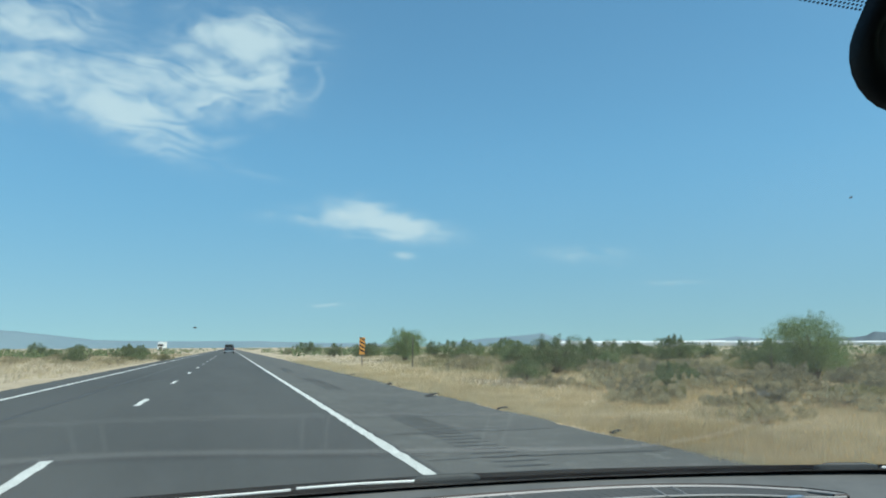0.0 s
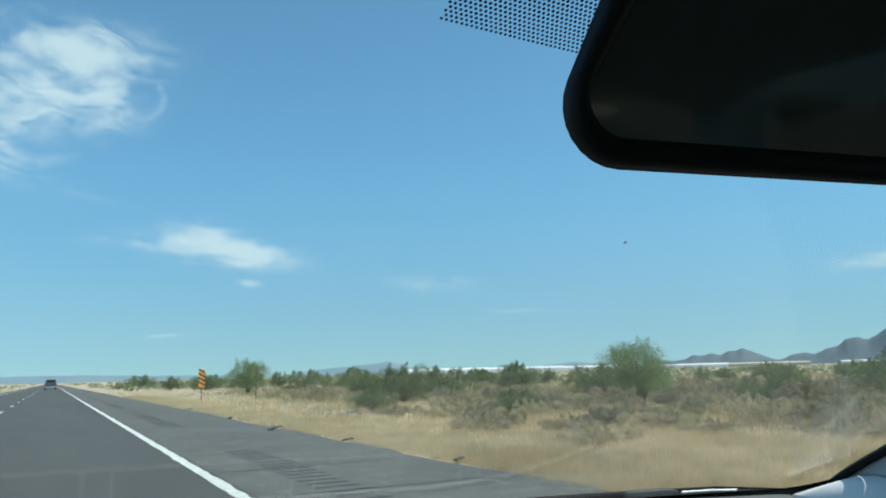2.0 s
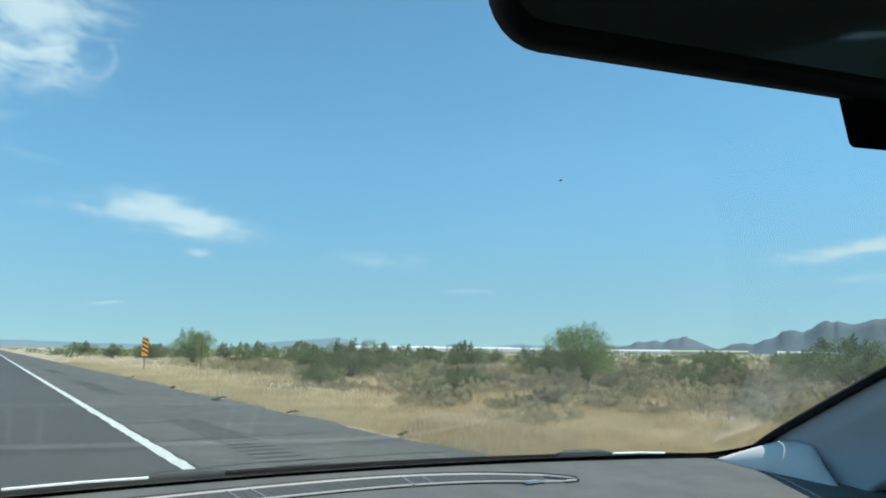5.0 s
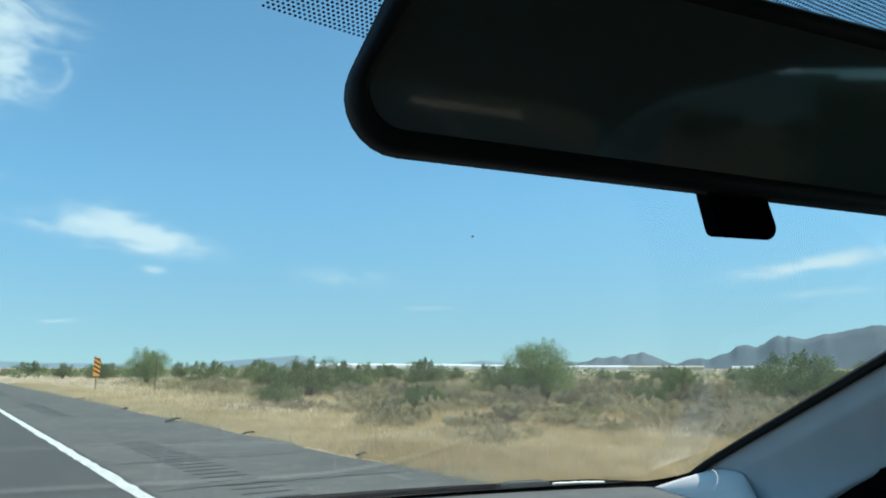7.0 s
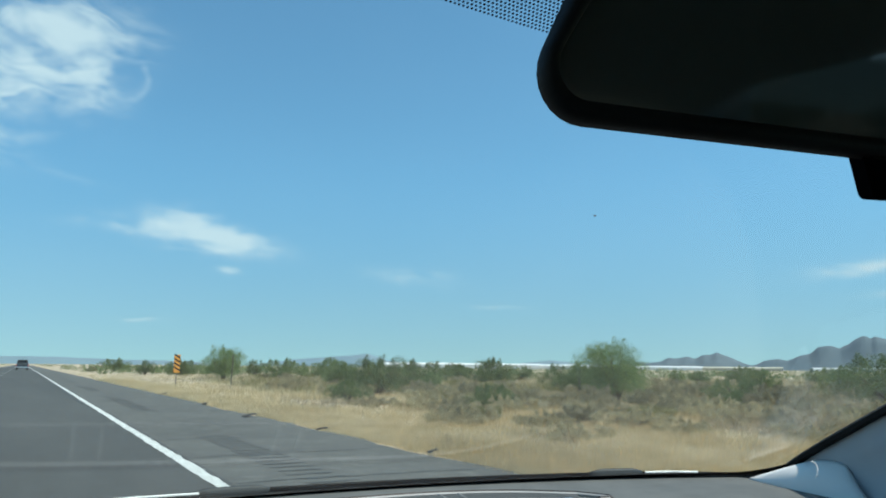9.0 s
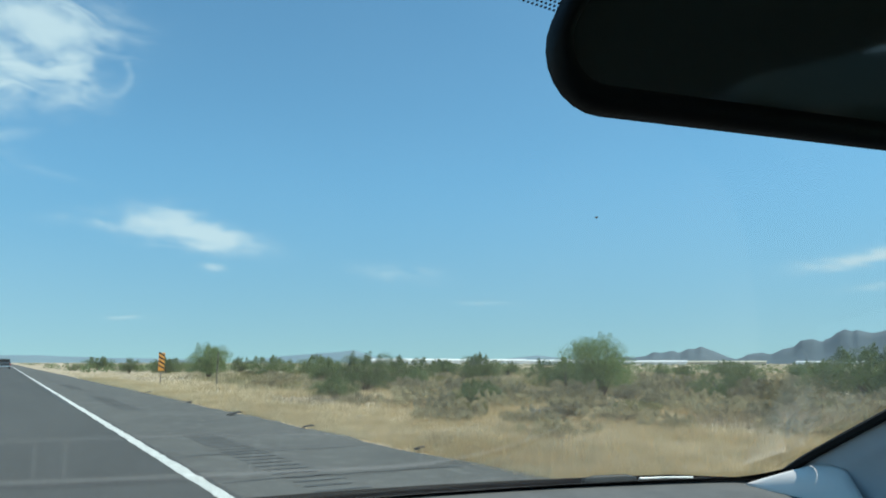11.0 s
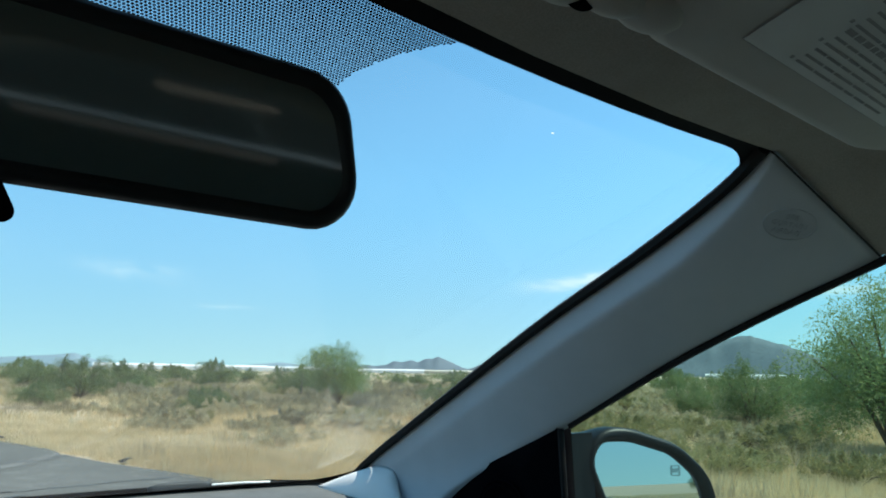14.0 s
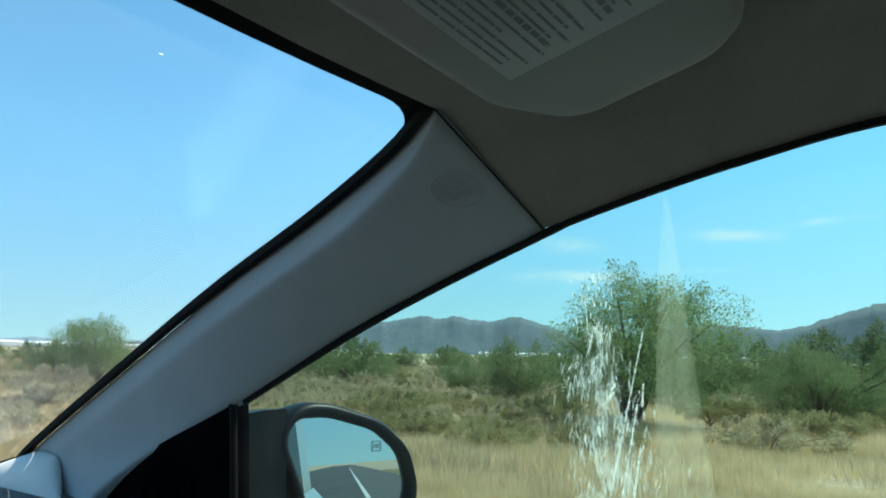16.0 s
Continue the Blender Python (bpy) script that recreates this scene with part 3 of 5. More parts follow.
def greenhouse(cx, cy, turn, length, width, h, skin):
    """A long low white shed with a ridged roof."""
    root = tagged(new("greenhouse"), "long low white sheeted greenhouse roof in the distance", "greenhouse", "white sheds on the horizon")
    root.matrix_basis = pose(cx, cy, -0.05, 0, 0, turn)
    bm = bmesh.new()
    box(bm, (0, 0, h * 0.36), (length, width, h * 0.72))
    part("wall", bm, skin, root)
    bm = bmesh.new()
    k = 6
    for i in range(k):
        y0 = -width / 2 + width * i / k
        y1 = y0 + width / k
        loft(bm, [[(-length / 2 - 0.5, y0, h * 0.72), (-length / 2 - 0.5, (y0 + y1) / 2, h), (-length / 2 - 0.5, y1, h * 0.72)],
                  [(length / 2 + 0.5, y0, h * 0.72), (length / 2 + 0.5, (y0 + y1) / 2, h), (length / 2 + 0.5, y1, h * 0.72)]])
    part("roof", bm, skin, root)
    return root


for a0, a1, dist, h in ((24.8, 30.7, 760, 7.2), (30.8, 36.5, 765, 6.9), (36.6, 42.6, 775, 6.2), (42.7, 48.2, 800, 5.4), (48.3, 53.5, 820, 5.2), (55.5, 60.0, 1000, 5.6), (69.0, 75.0, 900, 6.0), (84.0, 92.0, 820, 5.2)):
    p0 = Vector((dist * math.sin(radians(a0)), dist * math.cos(radians(a0)), 0))
    p1 = Vector((dist * math.sin(radians(a1)), dist * math.cos(radians(a1)), 0))
    mid, d = (p0 + p1) / 2, p1 - p0
    greenhouse(mid.x, mid.y, math.degrees(math.atan2(d.y, d.x)), d.length, 40, h * 0.78, M_WHITE if a0 < 43 or a0 > 54 else M_BAND)


# ---- vegetation ----
def leaf_cloud(bm, centres, count, size, rng, flat=0.8):
    """Many small leaf blades gathered round clump centres (x, y, z, radius)."""
    weights = [c[3] ** 2 for c in centres]
    for c in rng.choices(centres, weights, k=count):
        d = Vector((rng.gauss(0, 1), rng.gauss(0, 1), rng.gauss(0, 1))).normalized()
        q = Vector(c[:3]) + Vector((d.x, d.y, d.z * flat)) * c[3] * rng.uniform(0.45, 1.08)
        if q.z < 0.03:
            q.z = 0.03 + rng.random() * 0.1
        s = size * rng.uniform(0.6, 1.5)
        a = (d + Vector((rng.uniform(-1, 1), rng.uniform(-1, 1), rng.uniform(-0.4, 1)))).normalized() * s
        b = a.orthogonal().normalized()
        b.rotate(Matrix.Rotation(rng.uniform(0, 6.28), 3, a))
        b *= s * 0.38
        bm.faces.new([bm.verts.new(v) for v in (q - a, q + b, q + a, q - b)])


def make_bush(seed, w, h, material, count, size, label, category="bush", open_crown=False, group="desert shrubs"):
    """A desert shrub: several stems from the base and a crown of clumps of small leaves, standing at the origin."""
    rng = random.Random(seed)
    root = tagged(new("bush" if category == "bush" else "tree"), label, category, group)
    stems, centres = bmesh.new(), []
    k = 15 if open_crown else 13
    for i in range(k):
        a = 2 * math.pi * i / k + rng.uniform(-0.3, 0.3)
        reach, top = w * 0.5 * rng.uniform(0.25, 0.95), h * rng.uniform(0.5, 0.92)
        end = Vector((math.cos(a) * reach, math.sin(a) * reach, top * (1.0 - 0.35 * (reach / (w * 0.5)) ** 2)))
        mid = Vector((end.x * 0.35, end.y * 0.35, end.z * 0.55))
        tube(stems, [(rng.uniform(-0.05, 0.05), rng.uniform(-0.05, 0.05), -0.08), mid, end], [h * 0.022, h * 0.014, h * 0.005], 5)
        for q, rr in ((end, 0.25), (end * 0.75 + Vector((rng.uniform(-.2, .2), rng.uniform(-.2, .2), 0)) * w, 0.26), (mid + Vector((rng.uniform(-.15, .15) * w, rng.uniform(-.15, .15) * w, 0)), 0.24)):
            centres.append((q.x, q.y, q.z, min(w, h) * rr * rng.uniform(0.45, 1.2)))
    for i in range(9):
        a = 2 * math.pi * i / 9 + rng.uniform(-0.3, 0.3)
        rr = w * rng.uniform(0.18, 0.42)
        centres.append((math.cos(a) * rr, math.sin(a) * rr, h * rng.uniform(0.14, 0.34), min(w, h) * rng.uniform(0.13, 0.24)))
    for i in range(7):
        # a leafy shoot that stands out of the crown, thinner towards its tip
        a, rr = rng.uniform(0, 6.28), w * rng.uniform(0.02, 0.30)
        foot, tall = Vector((math.cos(a) * rr, math.sin(a) * rr, h * rng.uniform(0.66, 0.80))), h * rng.uniform(0.14, 0.30)
        tip = foot + Vector((math.cos(a) * 0.25 + rng.uniform(-0.3, 0.3), math.sin(a) * 0.25 + rng.uniform(-0.3, 0.3), 1.0)) * tall
        for q in (0.0, 0.3, 0.55, 0.8, 1.0):
            centres.append((*foot.lerp(tip, q), h * (0.13 - 0.085 * q)))
    part("trunk", stems, M_BARK, root)
    crown = bmesh.new()
    leaf_cloud(crown, centres, count, size, rng)
    part("crown", crown, material, root)
    return root


def at(az, dist, turn=0.0, s=1.0, sz=None):
    x, y = dist * math.sin(radians(az)), dist * math.cos(radians(az))
    return pose(x, y, -0.06, 0, 0, turn) @ Matrix.Diagonal((s, s, sz or s, 1))


def plant():
    L1 = "grey-green desert shrub with small leaves in dry grass"
    L2 = "bright green desert tree with thin leafy branches"
    L3 = "low grey-brown dry brush on the desert floor"
    kinds = {
        "a": make_bush(1, 3.0, 2.2, M_LEAF, 24000, 0.028, L1),
        "b": make_bush(2, 3.6, 1.7, M_LEAF, 24000, 0.028, L1),
        "c": make_bush(3, 3.1, 2.25, M_LEAF2, 85000, 0.017, L2, "tree", True, "desert trees"),
        "g": make_bush(7, 4.6, 1.9, M_LEAF, 70000, 0.018, "broad grey-green desert tree with several leafy lobes", "tree", True, "desert trees"),
        "d": make_bush(4, 2.2, 0.9, M_SAGE, 14000, 0.022, "pale sage-coloured shrub in dry grass"),
        "f": make_bush(6, 2.8, 0.85, M_OLIVE, 14000, 0.023, "low olive-green weedy shrub on the desert floor"),
        "e": make_bush(5, 2.4, 0.6, M_SCRUB, 13000, 0.02, L3),
    }
    # where each kind stands: azimuth and distance from the origin, and size
    tall = [(72.5, 19, 0.72), (68.5, 23, 0.7), (76, 26, 0.8), (7.6, 88, 1.05), (15.2, 92, 1.2), (18.6, 86, 1), (26.8, 82, 0.9), (28.2, 36, 0.62), (35.4, 70, 0.85), (46.5, 66, 0.75), (55.5, 74, 0.8),
            (63.5, 48, 1), (70.2, 50, 1), (75, 68, 1), (101, 24, 1), (108, 30, 1), (-12.6, 131, 1.35), (126, 30, 1), (139, 46, 1), (155, 80, 1.1),
            (163, 66, 1.1), (157, 36, 1), (170.5, 130, 1.3)]
    broad = [(10.2, 92, 1.1), (12.9, 96, 1.1), (20.8, 64, 1.05), (17.2, 66, 1), (27.5, 40, 0.85), (21.8, 46, 0.8), (38.8, 38, 0.8), (51, 62, 0.8),
             (60, 26, 0.95), (66.8, 55, 1), (95.5, 19, 1.1), (87.5, 21, 1), (-6.6, 84, 0.9), (-10, 120, 1), (-16, 100, 1.2), (5.6, 130, 1.2), (118, 26, 1),
             (133, 38, 1.1), (145, 52, 1.1), (150, 64, 1.2), (160, 95, 1.2), (164, 120, 1.3), (160, 50, 1.1), (166.5, 84, 1.2), (168.5, 105, 1.3)]
    trees = [(13, 58, 1.1), (42.2, 27, 0.84), (81.2, 14.0, 1.05)]
    lobed = [(24.4, 31, 0.82), (39.6, 33, 0.7), (93.5, 15.5, 0.95), (52, 46, 0.8), (10, 84, 1.0)]
    sage = [(31, 26, 0.8), (34, 30, 0.9), (44, 24, 0.8), (52.5, 24, 1.1), (48, 31, 1), (57, 33, 1.2), (71, 24, 1), (78, 30, 1.2), (25, 46, 1.1),
            (4.2, 120, 1.2)]
    brush = [(29, 23, 1), (36.5, 21, 0.8), (41, 29, 1.2), (49.5, 19, 0.9), (54.5, 20, 1), (62, 20, 1.1), (67, 27, 1.2), (73.5, 20, 1), (79.5, 19, 1.1),
             (85, 27, 1.2), (22, 30, 1), (18, 38, 1.1), (45, 38, 1.3), (59, 40, 1.3), (58, 17, 0.8), (55, 28, 1), (71, 12, 0.8), (90.5, 11, 0.8),
             (65.5, 18, 1), (88, 18, 1), (75, 27, 1.2), (92.5, 24, 1.2), (-8, 60, 1), (-11, 70, 1.2)]
    weeds = [(63.5, 13, 0.7), (64, 24, 1), (68.5, 15, 0.8), (72, 33, 1.1), (76, 16, 0.8), (77.5, 24, 1), (81, 36, 1.2), (86.5, 15, 0.8), (89.5, 30, 1.1),
             (94, 13, 0.8), (97, 28, 1.1), (99.5, 15, 0.9), (69.5, 42, 1.2), (63, 36, 1.1), (84.5, 44, 1.3), (103, 20, 1), (66, 10.5, 0.75), (71.5, 9.6, 0.7),
             (79, 9.5, 0.7), (74, 12.5, 0.9), (130, 20, 1), (142, 28, 1), (150, 40, 1.1), (161, 38, 1)]
    # shrubs that stand in the grass nearer the road
    brush += [(38.8, 12.2, 0.55), (30.8, 15.3, 0.75), (37.0, 14.6, 0.6), (43.5, 15.5, 0.7), (47.2, 14.2, 0.5), (34.2, 19.5, 0.8), (55.4, 13.5, 0.6), (27.6, 20.5, 0.7), (41.2, 18.4, 0.8), (50.8, 17.2, 0.75), (24.0, 21.5, 0.6), (60.5, 14.5, 0.6)]
    sage += [(30.2, 17.6, 0.7), (39.3, 15.8, 0.6), (46.0, 19.6, 0.75), (53.4, 16.0, 0.6), (35.6, 22.9, 0.8)]
    weeds += [(32.4, 16.4, 0.6), (44.6, 17.6, 0.65), (57.6, 18.0, 0.7), (28.6, 23.5, 0.7)]
    broad += [(22.2, 24.5, 0.42), (32.8, 21.0, 0.40), (50.6, 24.5, 0.5)]
    # and on the far side of the road
    west = random.Random(77)
    for i in range(34):
        (brush, weeds, broad, sage)[i % 4].append((west.uniform(-18, -4.5), west.uniform(62, 150), west.uniform(0.5, 1.1) if i % 4 != 2 else west.uniform(0.4, 0.7)))
    # low brush scattered over the plain
    planted = len(brush)
    rng = random.Random(57)
    while len(brush) < planted + 80:
        az, dist = rng.uniform(7, 104), 19 * 10 ** rng.uniform(0.0, 0.68)
        if dist * math.sin(radians(az)) < EDGE_R + 5 + dist * 0.05:
            continue
        rng.choice((brush, brush, sage, weeds, broad) if dist > 45 else (brush, brush, sage, weeds)).append((az, dist, rng.uniform(0.45, 1.0)))
    rng = random.Random(21)
    used = set()
    stands = (("a", tall), ("b", broad), ("c", trees), ("g", lobed), ("d", sage), ("e", brush), ("f", weeds))
    for k, az, dist, s in [(k, *q) for k, places in stands for q in places]:
        m = at(az, dist, rng.uniform(0, 360), s)
        if k in used:
            copy_thing(kinds[k], m)
        else:
            kinds[k].matrix_basis = m
            used.add(k)


plant()


def far_scrub():
    """Low dark scrub in belts towards the horizon."""
    rng = random.Random(31)
    bm = bmesh.new()
    for i in range(1500):
        az = rng.uniform(-25, 115)
        r = 95 * (10 ** rng.uniform(0.0, 0.95))
        x, y = r * math.sin(radians(az)), r * math.cos(radians(az))
        if EDGE_L - 3 < x < EDGE_R + 3:
            continue
        w, h = rng.uniform(1.2, 4.0), rng.uniform(0.3, 1.2)
        for j in range(26):
            q = Vector((x + rng.gauss(0, 0.4) * w, y + rng.gauss(0, 0.4) * w, rng.uniform(0.0, 1.0) * h))
            a = Vector((rng.uniform(-1, 1), rng.uniform(-1, 1), rng.uniform(-0.2, 1.2))) * 0.32
            b = a.orthogonal().normalized() * 0.2
            bm.faces.new([bm.verts.new(v) for v in (q - a, q + b, q + a)])
    tagged(mesh_object("far_scrub", bm, M_LEAF), "belt of low green scrub towards the horizon", "scrub", kind="stuff")


far_scrub()


def plain_scrub(name, material, label, count, seed, nearest, height):
    """Low clumps of thin twigs that cover most of the plain beyond the verge."""
    rng = np.random.RandomState(seed)
    n = 34
    az = np.radians(rng.uniform(4, 112, count))
    r = nearest * 10 ** rng.uniform(0.0, 0.85, count)
    x, y = r * np.sin(az), r * np.cos(az)
    patch = np.array([noise.noise((a * 0.035, b * 0.035, seed)) + 0.6 * noise.noise((a * 0.13, b * 0.13, seed)) for a, b in zip(x.tolist(), y.tolist())])
    keep = (x > EDGE_R + 3.5 + 0.05 * r + 6 * patch) & (patch > -0.16)
    x, y = x[keep], y[keep]
    k = len(x)
    w, h = rng.uniform(0.25, 0.8, k), height * rng.uniform(0.4, 1.2, k)
    out = rng.normal(0, 1, (k * n, 2))
    base = np.stack([np.repeat(x, n), np.repeat(y, n)], 1) + out * np.repeat(w, n)[:, None] * 0.55
    hh = np.repeat(h, n) * rng.uniform(0.4, 1.1, k * n) * np.exp(-0.12 * (out ** 2).sum(1))
    tip = base + (out * 0.25 + rng.normal(0, 0.4, (k * n, 2))) * hh[:, None]
    ang = rng.uniform(0, 6.28, k * n)
    wd = np.stack([np.cos(ang), np.sin(ang)], 1) * rng.uniform(0.012, 0.035, k * n)[:, None]
    v = np.zeros((k * n, 3, 3))
    v[:, 0, :2], v[:, 1, :2], v[:, 2, :2] = base - wd, base + wd, tip
    v[:, :2, 2], v[:, 2, 2] = -0.12, hh
    me = bpy.data.meshes.new(name)
    me.from_pydata(v.reshape(-1, 3).tolist(), [], np.arange(k * n * 3).reshape(-1, 3).tolist())
    me.materials.append(material)
    tagged(new(name, me), label, "scrub", kind="stuff")


plain_scrub("plain_scrub", M_SCRUB, "low grey-brown twiggy scrub over the desert plain", 4200, 5, 27, 0.32)
plain_scrub("plain_scrub", M_OLIVE, "low olive-green scrub over the desert plain", 2600, 6, 32, 0.40)
plain_scrub("tussocks", M_SCRUB, "small brown tussocks in the dry grass", 300, 8, 9, 0.24)


def blades(name, material, label, tufts, seed, height, spread, n, width):
    """Grass tussocks as thin blades that lean outwards: tufts is a list of x, y, scale."""
    rng = np.random.RandomState(seed)
    T = np.array(tufts)
    k = len(T)
    out = rng.normal(0, 1, (k * n, 2))
    size = np.repeat(T[:, 2], n)
    base = np.repeat(T[:, :2], n, 0) + out * (spread * size)[:, None]
    hh = height * size * rng.uniform(0.45, 1.2, k * n)
    lean = (out * 0.32 + rng.normal(0, 0.35, (k * n, 2))) * hh[:, None]
    ang = rng.uniform(0, 6.28, k * n)
    wd = np.stack([np.cos(ang), np.sin(ang)], 1) * (width * rng.uniform(0.4, 1.3, k * n))[:, None]
    v = np.zeros((k * n, 3, 3))
    v[:, 0, :2], v[:, 1, :2], v[:, 2, :2] = base - wd, base + wd, base + lean
    v[:, :2, 2], v[:, 2, 2] = -0.12, hh
    me = bpy.data.meshes.new(name)
    me.from_pydata(v.reshape(-1, 3).tolist(), [], np.arange(k * n * 3).reshape(-1, 3).tolist())
    me.materials.append(material)
    return tagged(new(name, me), label, "grass", kind="stuff")


def grass():
    rng = random.Random(41)
    dry, far, grey = [], [], []
    for i in range(42000):
        az = rng.uniform(2, 112)
        r = 5.2 * (10 ** rng.uniform(0.0, 1.25))
        x, y = r * math.sin(radians(az)), r * math.cos(radians(az))
        if x < EDGE_R + 0.12:
            continue
        f = noise.noise((x * 0.16, y * 0.16, 7.0)) + 0.5 * noise.noise((x * 0.5, y * 0.5, 2.0))
        tall = 0.75 + 0.6 * max(-0.5, noise.noise((x * 0.3, y * 0.3, 11.0)) + 0.4 * noise.noise((x * 1.1, y * 1.1, 4.0)))
        near = x < EDGE_R + 9
        verge = x < EDGE_R + 2.2
        if f > (-0.6 if verge else -0.16 if near else 0.02):
            (dry if r < 17 else far).append((x, y, rng.uniform(0.5, 1.0) * tall * (0.7 if x < EDGE_R + 0.7 else 1.25)))
        elif f < -0.22 and (not near or rng.random() < 0.3):
            grey.append((x, y, rng.uniform(0.5, 1.2)))
    for i in range(8000):
        y = rng.uniform(-5, 60) if i % 3 else rng.uniform(0, 20)
        (dry if y < 17 else far).append((EDGE_R + 0.08 + abs(rng.gauss(0, 0.9)), y, rng.uniform(0.35, 0.75)))
    for i in range(4500):
        far.append((EDGE_R + 0.1 + rng.random() ** 1.6 * 22, rng.uniform(-75, -4), rng.uniform(0.6, 1.3)))
    for i in range(7000):
        (far if i % 2 else grey).append((-rng.uniform(6.3, 45), rng.uniform(15, 140), rng.uniform(0.6, 1.4)))
    blades("dry_grass", M_DRY, "dry straw-coloured grass along the road", dry, 1, 0.13, 0.12, 30, 0.0040)
    blades("dry_grass", M_DRY, "dry straw-coloured grass on the plain", far, 3, 0.17, 0.18, 14, 0.010)
    blades("dry_brush", M_GREYGRASS, "dry grey-brown brush among the grass", grey, 2, 0.30, 0.16, 20, 0.006)


grass()


# ---- things along the road ----
def wheel(name, parent, c, r, w):
    bm = bmesh.new()
    m = pose(*c) @ Matrix.Rotation(math.pi / 2, 4, "Y")
    prof = [(r * 0.62, -w / 2), (r * 0.9, -w / 2), (r, -w * 0.3), (r, w * 0.3), (r * 0.9, w / 2), (r * 0.62, w / 2), (r * 0.62, -w / 2)]
    loft(bm, [[m @ Vector((q * math.cos(a), q * math.sin(a), z)) for q, z in prof] for a in [2 * math.pi * i / 20 for i in range(21)]])
    t = part(name, bm, M_TYRE, parent, smooth=True)
    bm = bmesh.new()
    bmesh.ops.create_cone(bm, cap_ends=True, segments=20, radius1=r * 0.63, radius2=r * 0.63, depth=w * 0.7, matrix=m)
    part("rim", bm, M_CHROME, t)
    return t


def pickup(x, y):
    root = tagged(new("pickup_truck"), "dark pickup truck seen from behind on the highway", "truck")
    root.matrix_basis = pose(x, y, 0.0)
    bm = bmesh.new()
    box(bm, (0, 0, 0.72), (1.9, 5.4, 0.62), bevel=0.08)
    part("body", bm, M_DARKCAR, root)
    bm = bmesh.new()
    loft(bm, [[(-0.9, 0.1, 1.0), (0.9, 0.1, 1.0), (0.9, 2.0, 1.0), (-0.9, 2.0, 1.0)], [(-0.75, 0.35, 1.75), (0.75, 0.35, 1.75), (0.75, 1.6, 1.75), (-0.75, 1.6, 1.75)]], True)
    bm.faces.new([v for v in bm.verts][4:8])
    part("cab", bm, M_DARKCAR, root)
    bm = bmesh.new()
    box(bm, (0, 0.2, 1.4), (1.35, 0.03, 0.42))
    part("rear_window", bm, M_TINT, root)
    bm = bmesh.new()
    box(bm, (0, -2.72, 0.75), (1.6, 0.05, 0.5), bevel=0.015)
    part("tailgate", bm, M_DARKCAR, root)
    bm = bmesh.new()
    box(bm, (0, -2.82, 0.48), (1.8, 0.2, 0.16), bevel=0.03)
    part("bumper", bm, M_CHROME, root)
    for sx in (-1, 1):
        bm = bmesh.new()
        box(bm, (sx * 0.87, -2.73, 0.82), (0.14, 0.06, 0.36), bevel=0.015)
        part("tail_light", bm, M_RED, root)
        for wy in (-1.7, 1.8):
            wheel("wheel", root, (sx * 0.8, wy, 0.38), 0.38, 0.26)


pickup(-0.1, 150)


def semi_truck(x, y):
    root = tagged(new("semi_truck"), "white semi truck on the opposite carriageway", "truck")
    root.matrix_basis = pose(x, y, -0.03)
    bm = bmesh.new()
    box(bm, (0, 0, 1.9), (2.4, 2.6, 2.6), bevel=0.15)
    part("cab", bm, M_WHITE, root)
    bm = bmesh.new()
    box(bm, (0, 8.5, 2.4), (2.5, 13.0, 2.8), bevel=0.05)
    part("trailer", bm, M_WHITE, root)
    bm = bmesh.new()
    box(bm, (0, -1.32, 2.3), (2.1, 0.06, 0.8), bevel=0.02)
    part("windscreen", bm, M_BLACK, root)
    bm = bmesh.new()
    box(bm, (0, -1.34, 1.1), (1.3, 0.08, 0.9), bevel=0.02)
    part("grille", bm, M_STEEL, root)
    for wy in (0, 5.5, 13.0):
        for sx in (-1, 1):
            wheel("wheel", root, (sx * 1.0, wy, 0.52), 0.52, 0.3)


semi_truck(-27.5, 330)


def object_marker(x, y):
    root = tagged(new("road_marker_sign"), "yellow and black striped object marker on a steel post", "road sign")
    root.matrix_basis = pose(x, y, -0.06)
    bm = bmesh.new()
    box(bm, (0, 0, 0.8), (0.05, 0.04, 1.6), bevel=0.006)
    part("post", bm, M_STEEL, root)
    bm = bmesh.new()
    box(bm, (0, -0.03, 1.22), (0.32, 0.008, 0.95), bevel=0.002)
    p = part("panel", bm, M_ORANGE, root, "yellow-orange panel")
    for i in range(4):
        bm = bmesh.new()
        z = 0.87 + i * 0.22
        bm.faces.new([bm.verts.new(v) for v in ((-0.155, -0.037, z + 0.13), (0.155, -0.037, z - 0.05), (0.155, -0.037, z + 0.04), (-0.155, -0.037, z + 0.22))])
        part("stripe", bm, M_BLACK, p)


object_marker(7.2, 42.0)


def fence_post(x, y, h=2.1):
    root = tagged(new("post"), "thin dark weathered steel post in dry grass", "post")
    root.matrix_basis = pose(x, y, -0.1, 0.8, 1.0, 0)
    bm = bmesh.new()
    tube(bm, [(0, 0, 0), (0, 0, h * 0.5), (0.01, 0, h)], 0.024, 8)
    part("shaft", bm, M_STEEL, root)
    bm = bmesh.new()
    tube(bm, [(0.01, 0, h - 0.01), (0.01, 0, h + 0.03)], [0.03, 0.02], 8)
    part("cap", bm, M_STEEL, root)


fence_post(9.4, 39.0, 1.7)
fence_post(18.4, 22.3, 1.3)


# ---- the car: cabin, glass and mirrors ----
XC = 0.26                                            # the car's middle


def glass_y(x, z, off=0.0):
    return 0.254 - off - 2.249 * (z - 1.2) - 0.257 * (x - XC) ** 2


def on_glass(x, s, off=0.0):
    """A place on the windshield: x, and the way down its slope from the header."""
    z = 1.27 - s / 2.46
    return (x, glass_y(x, z, off), z)


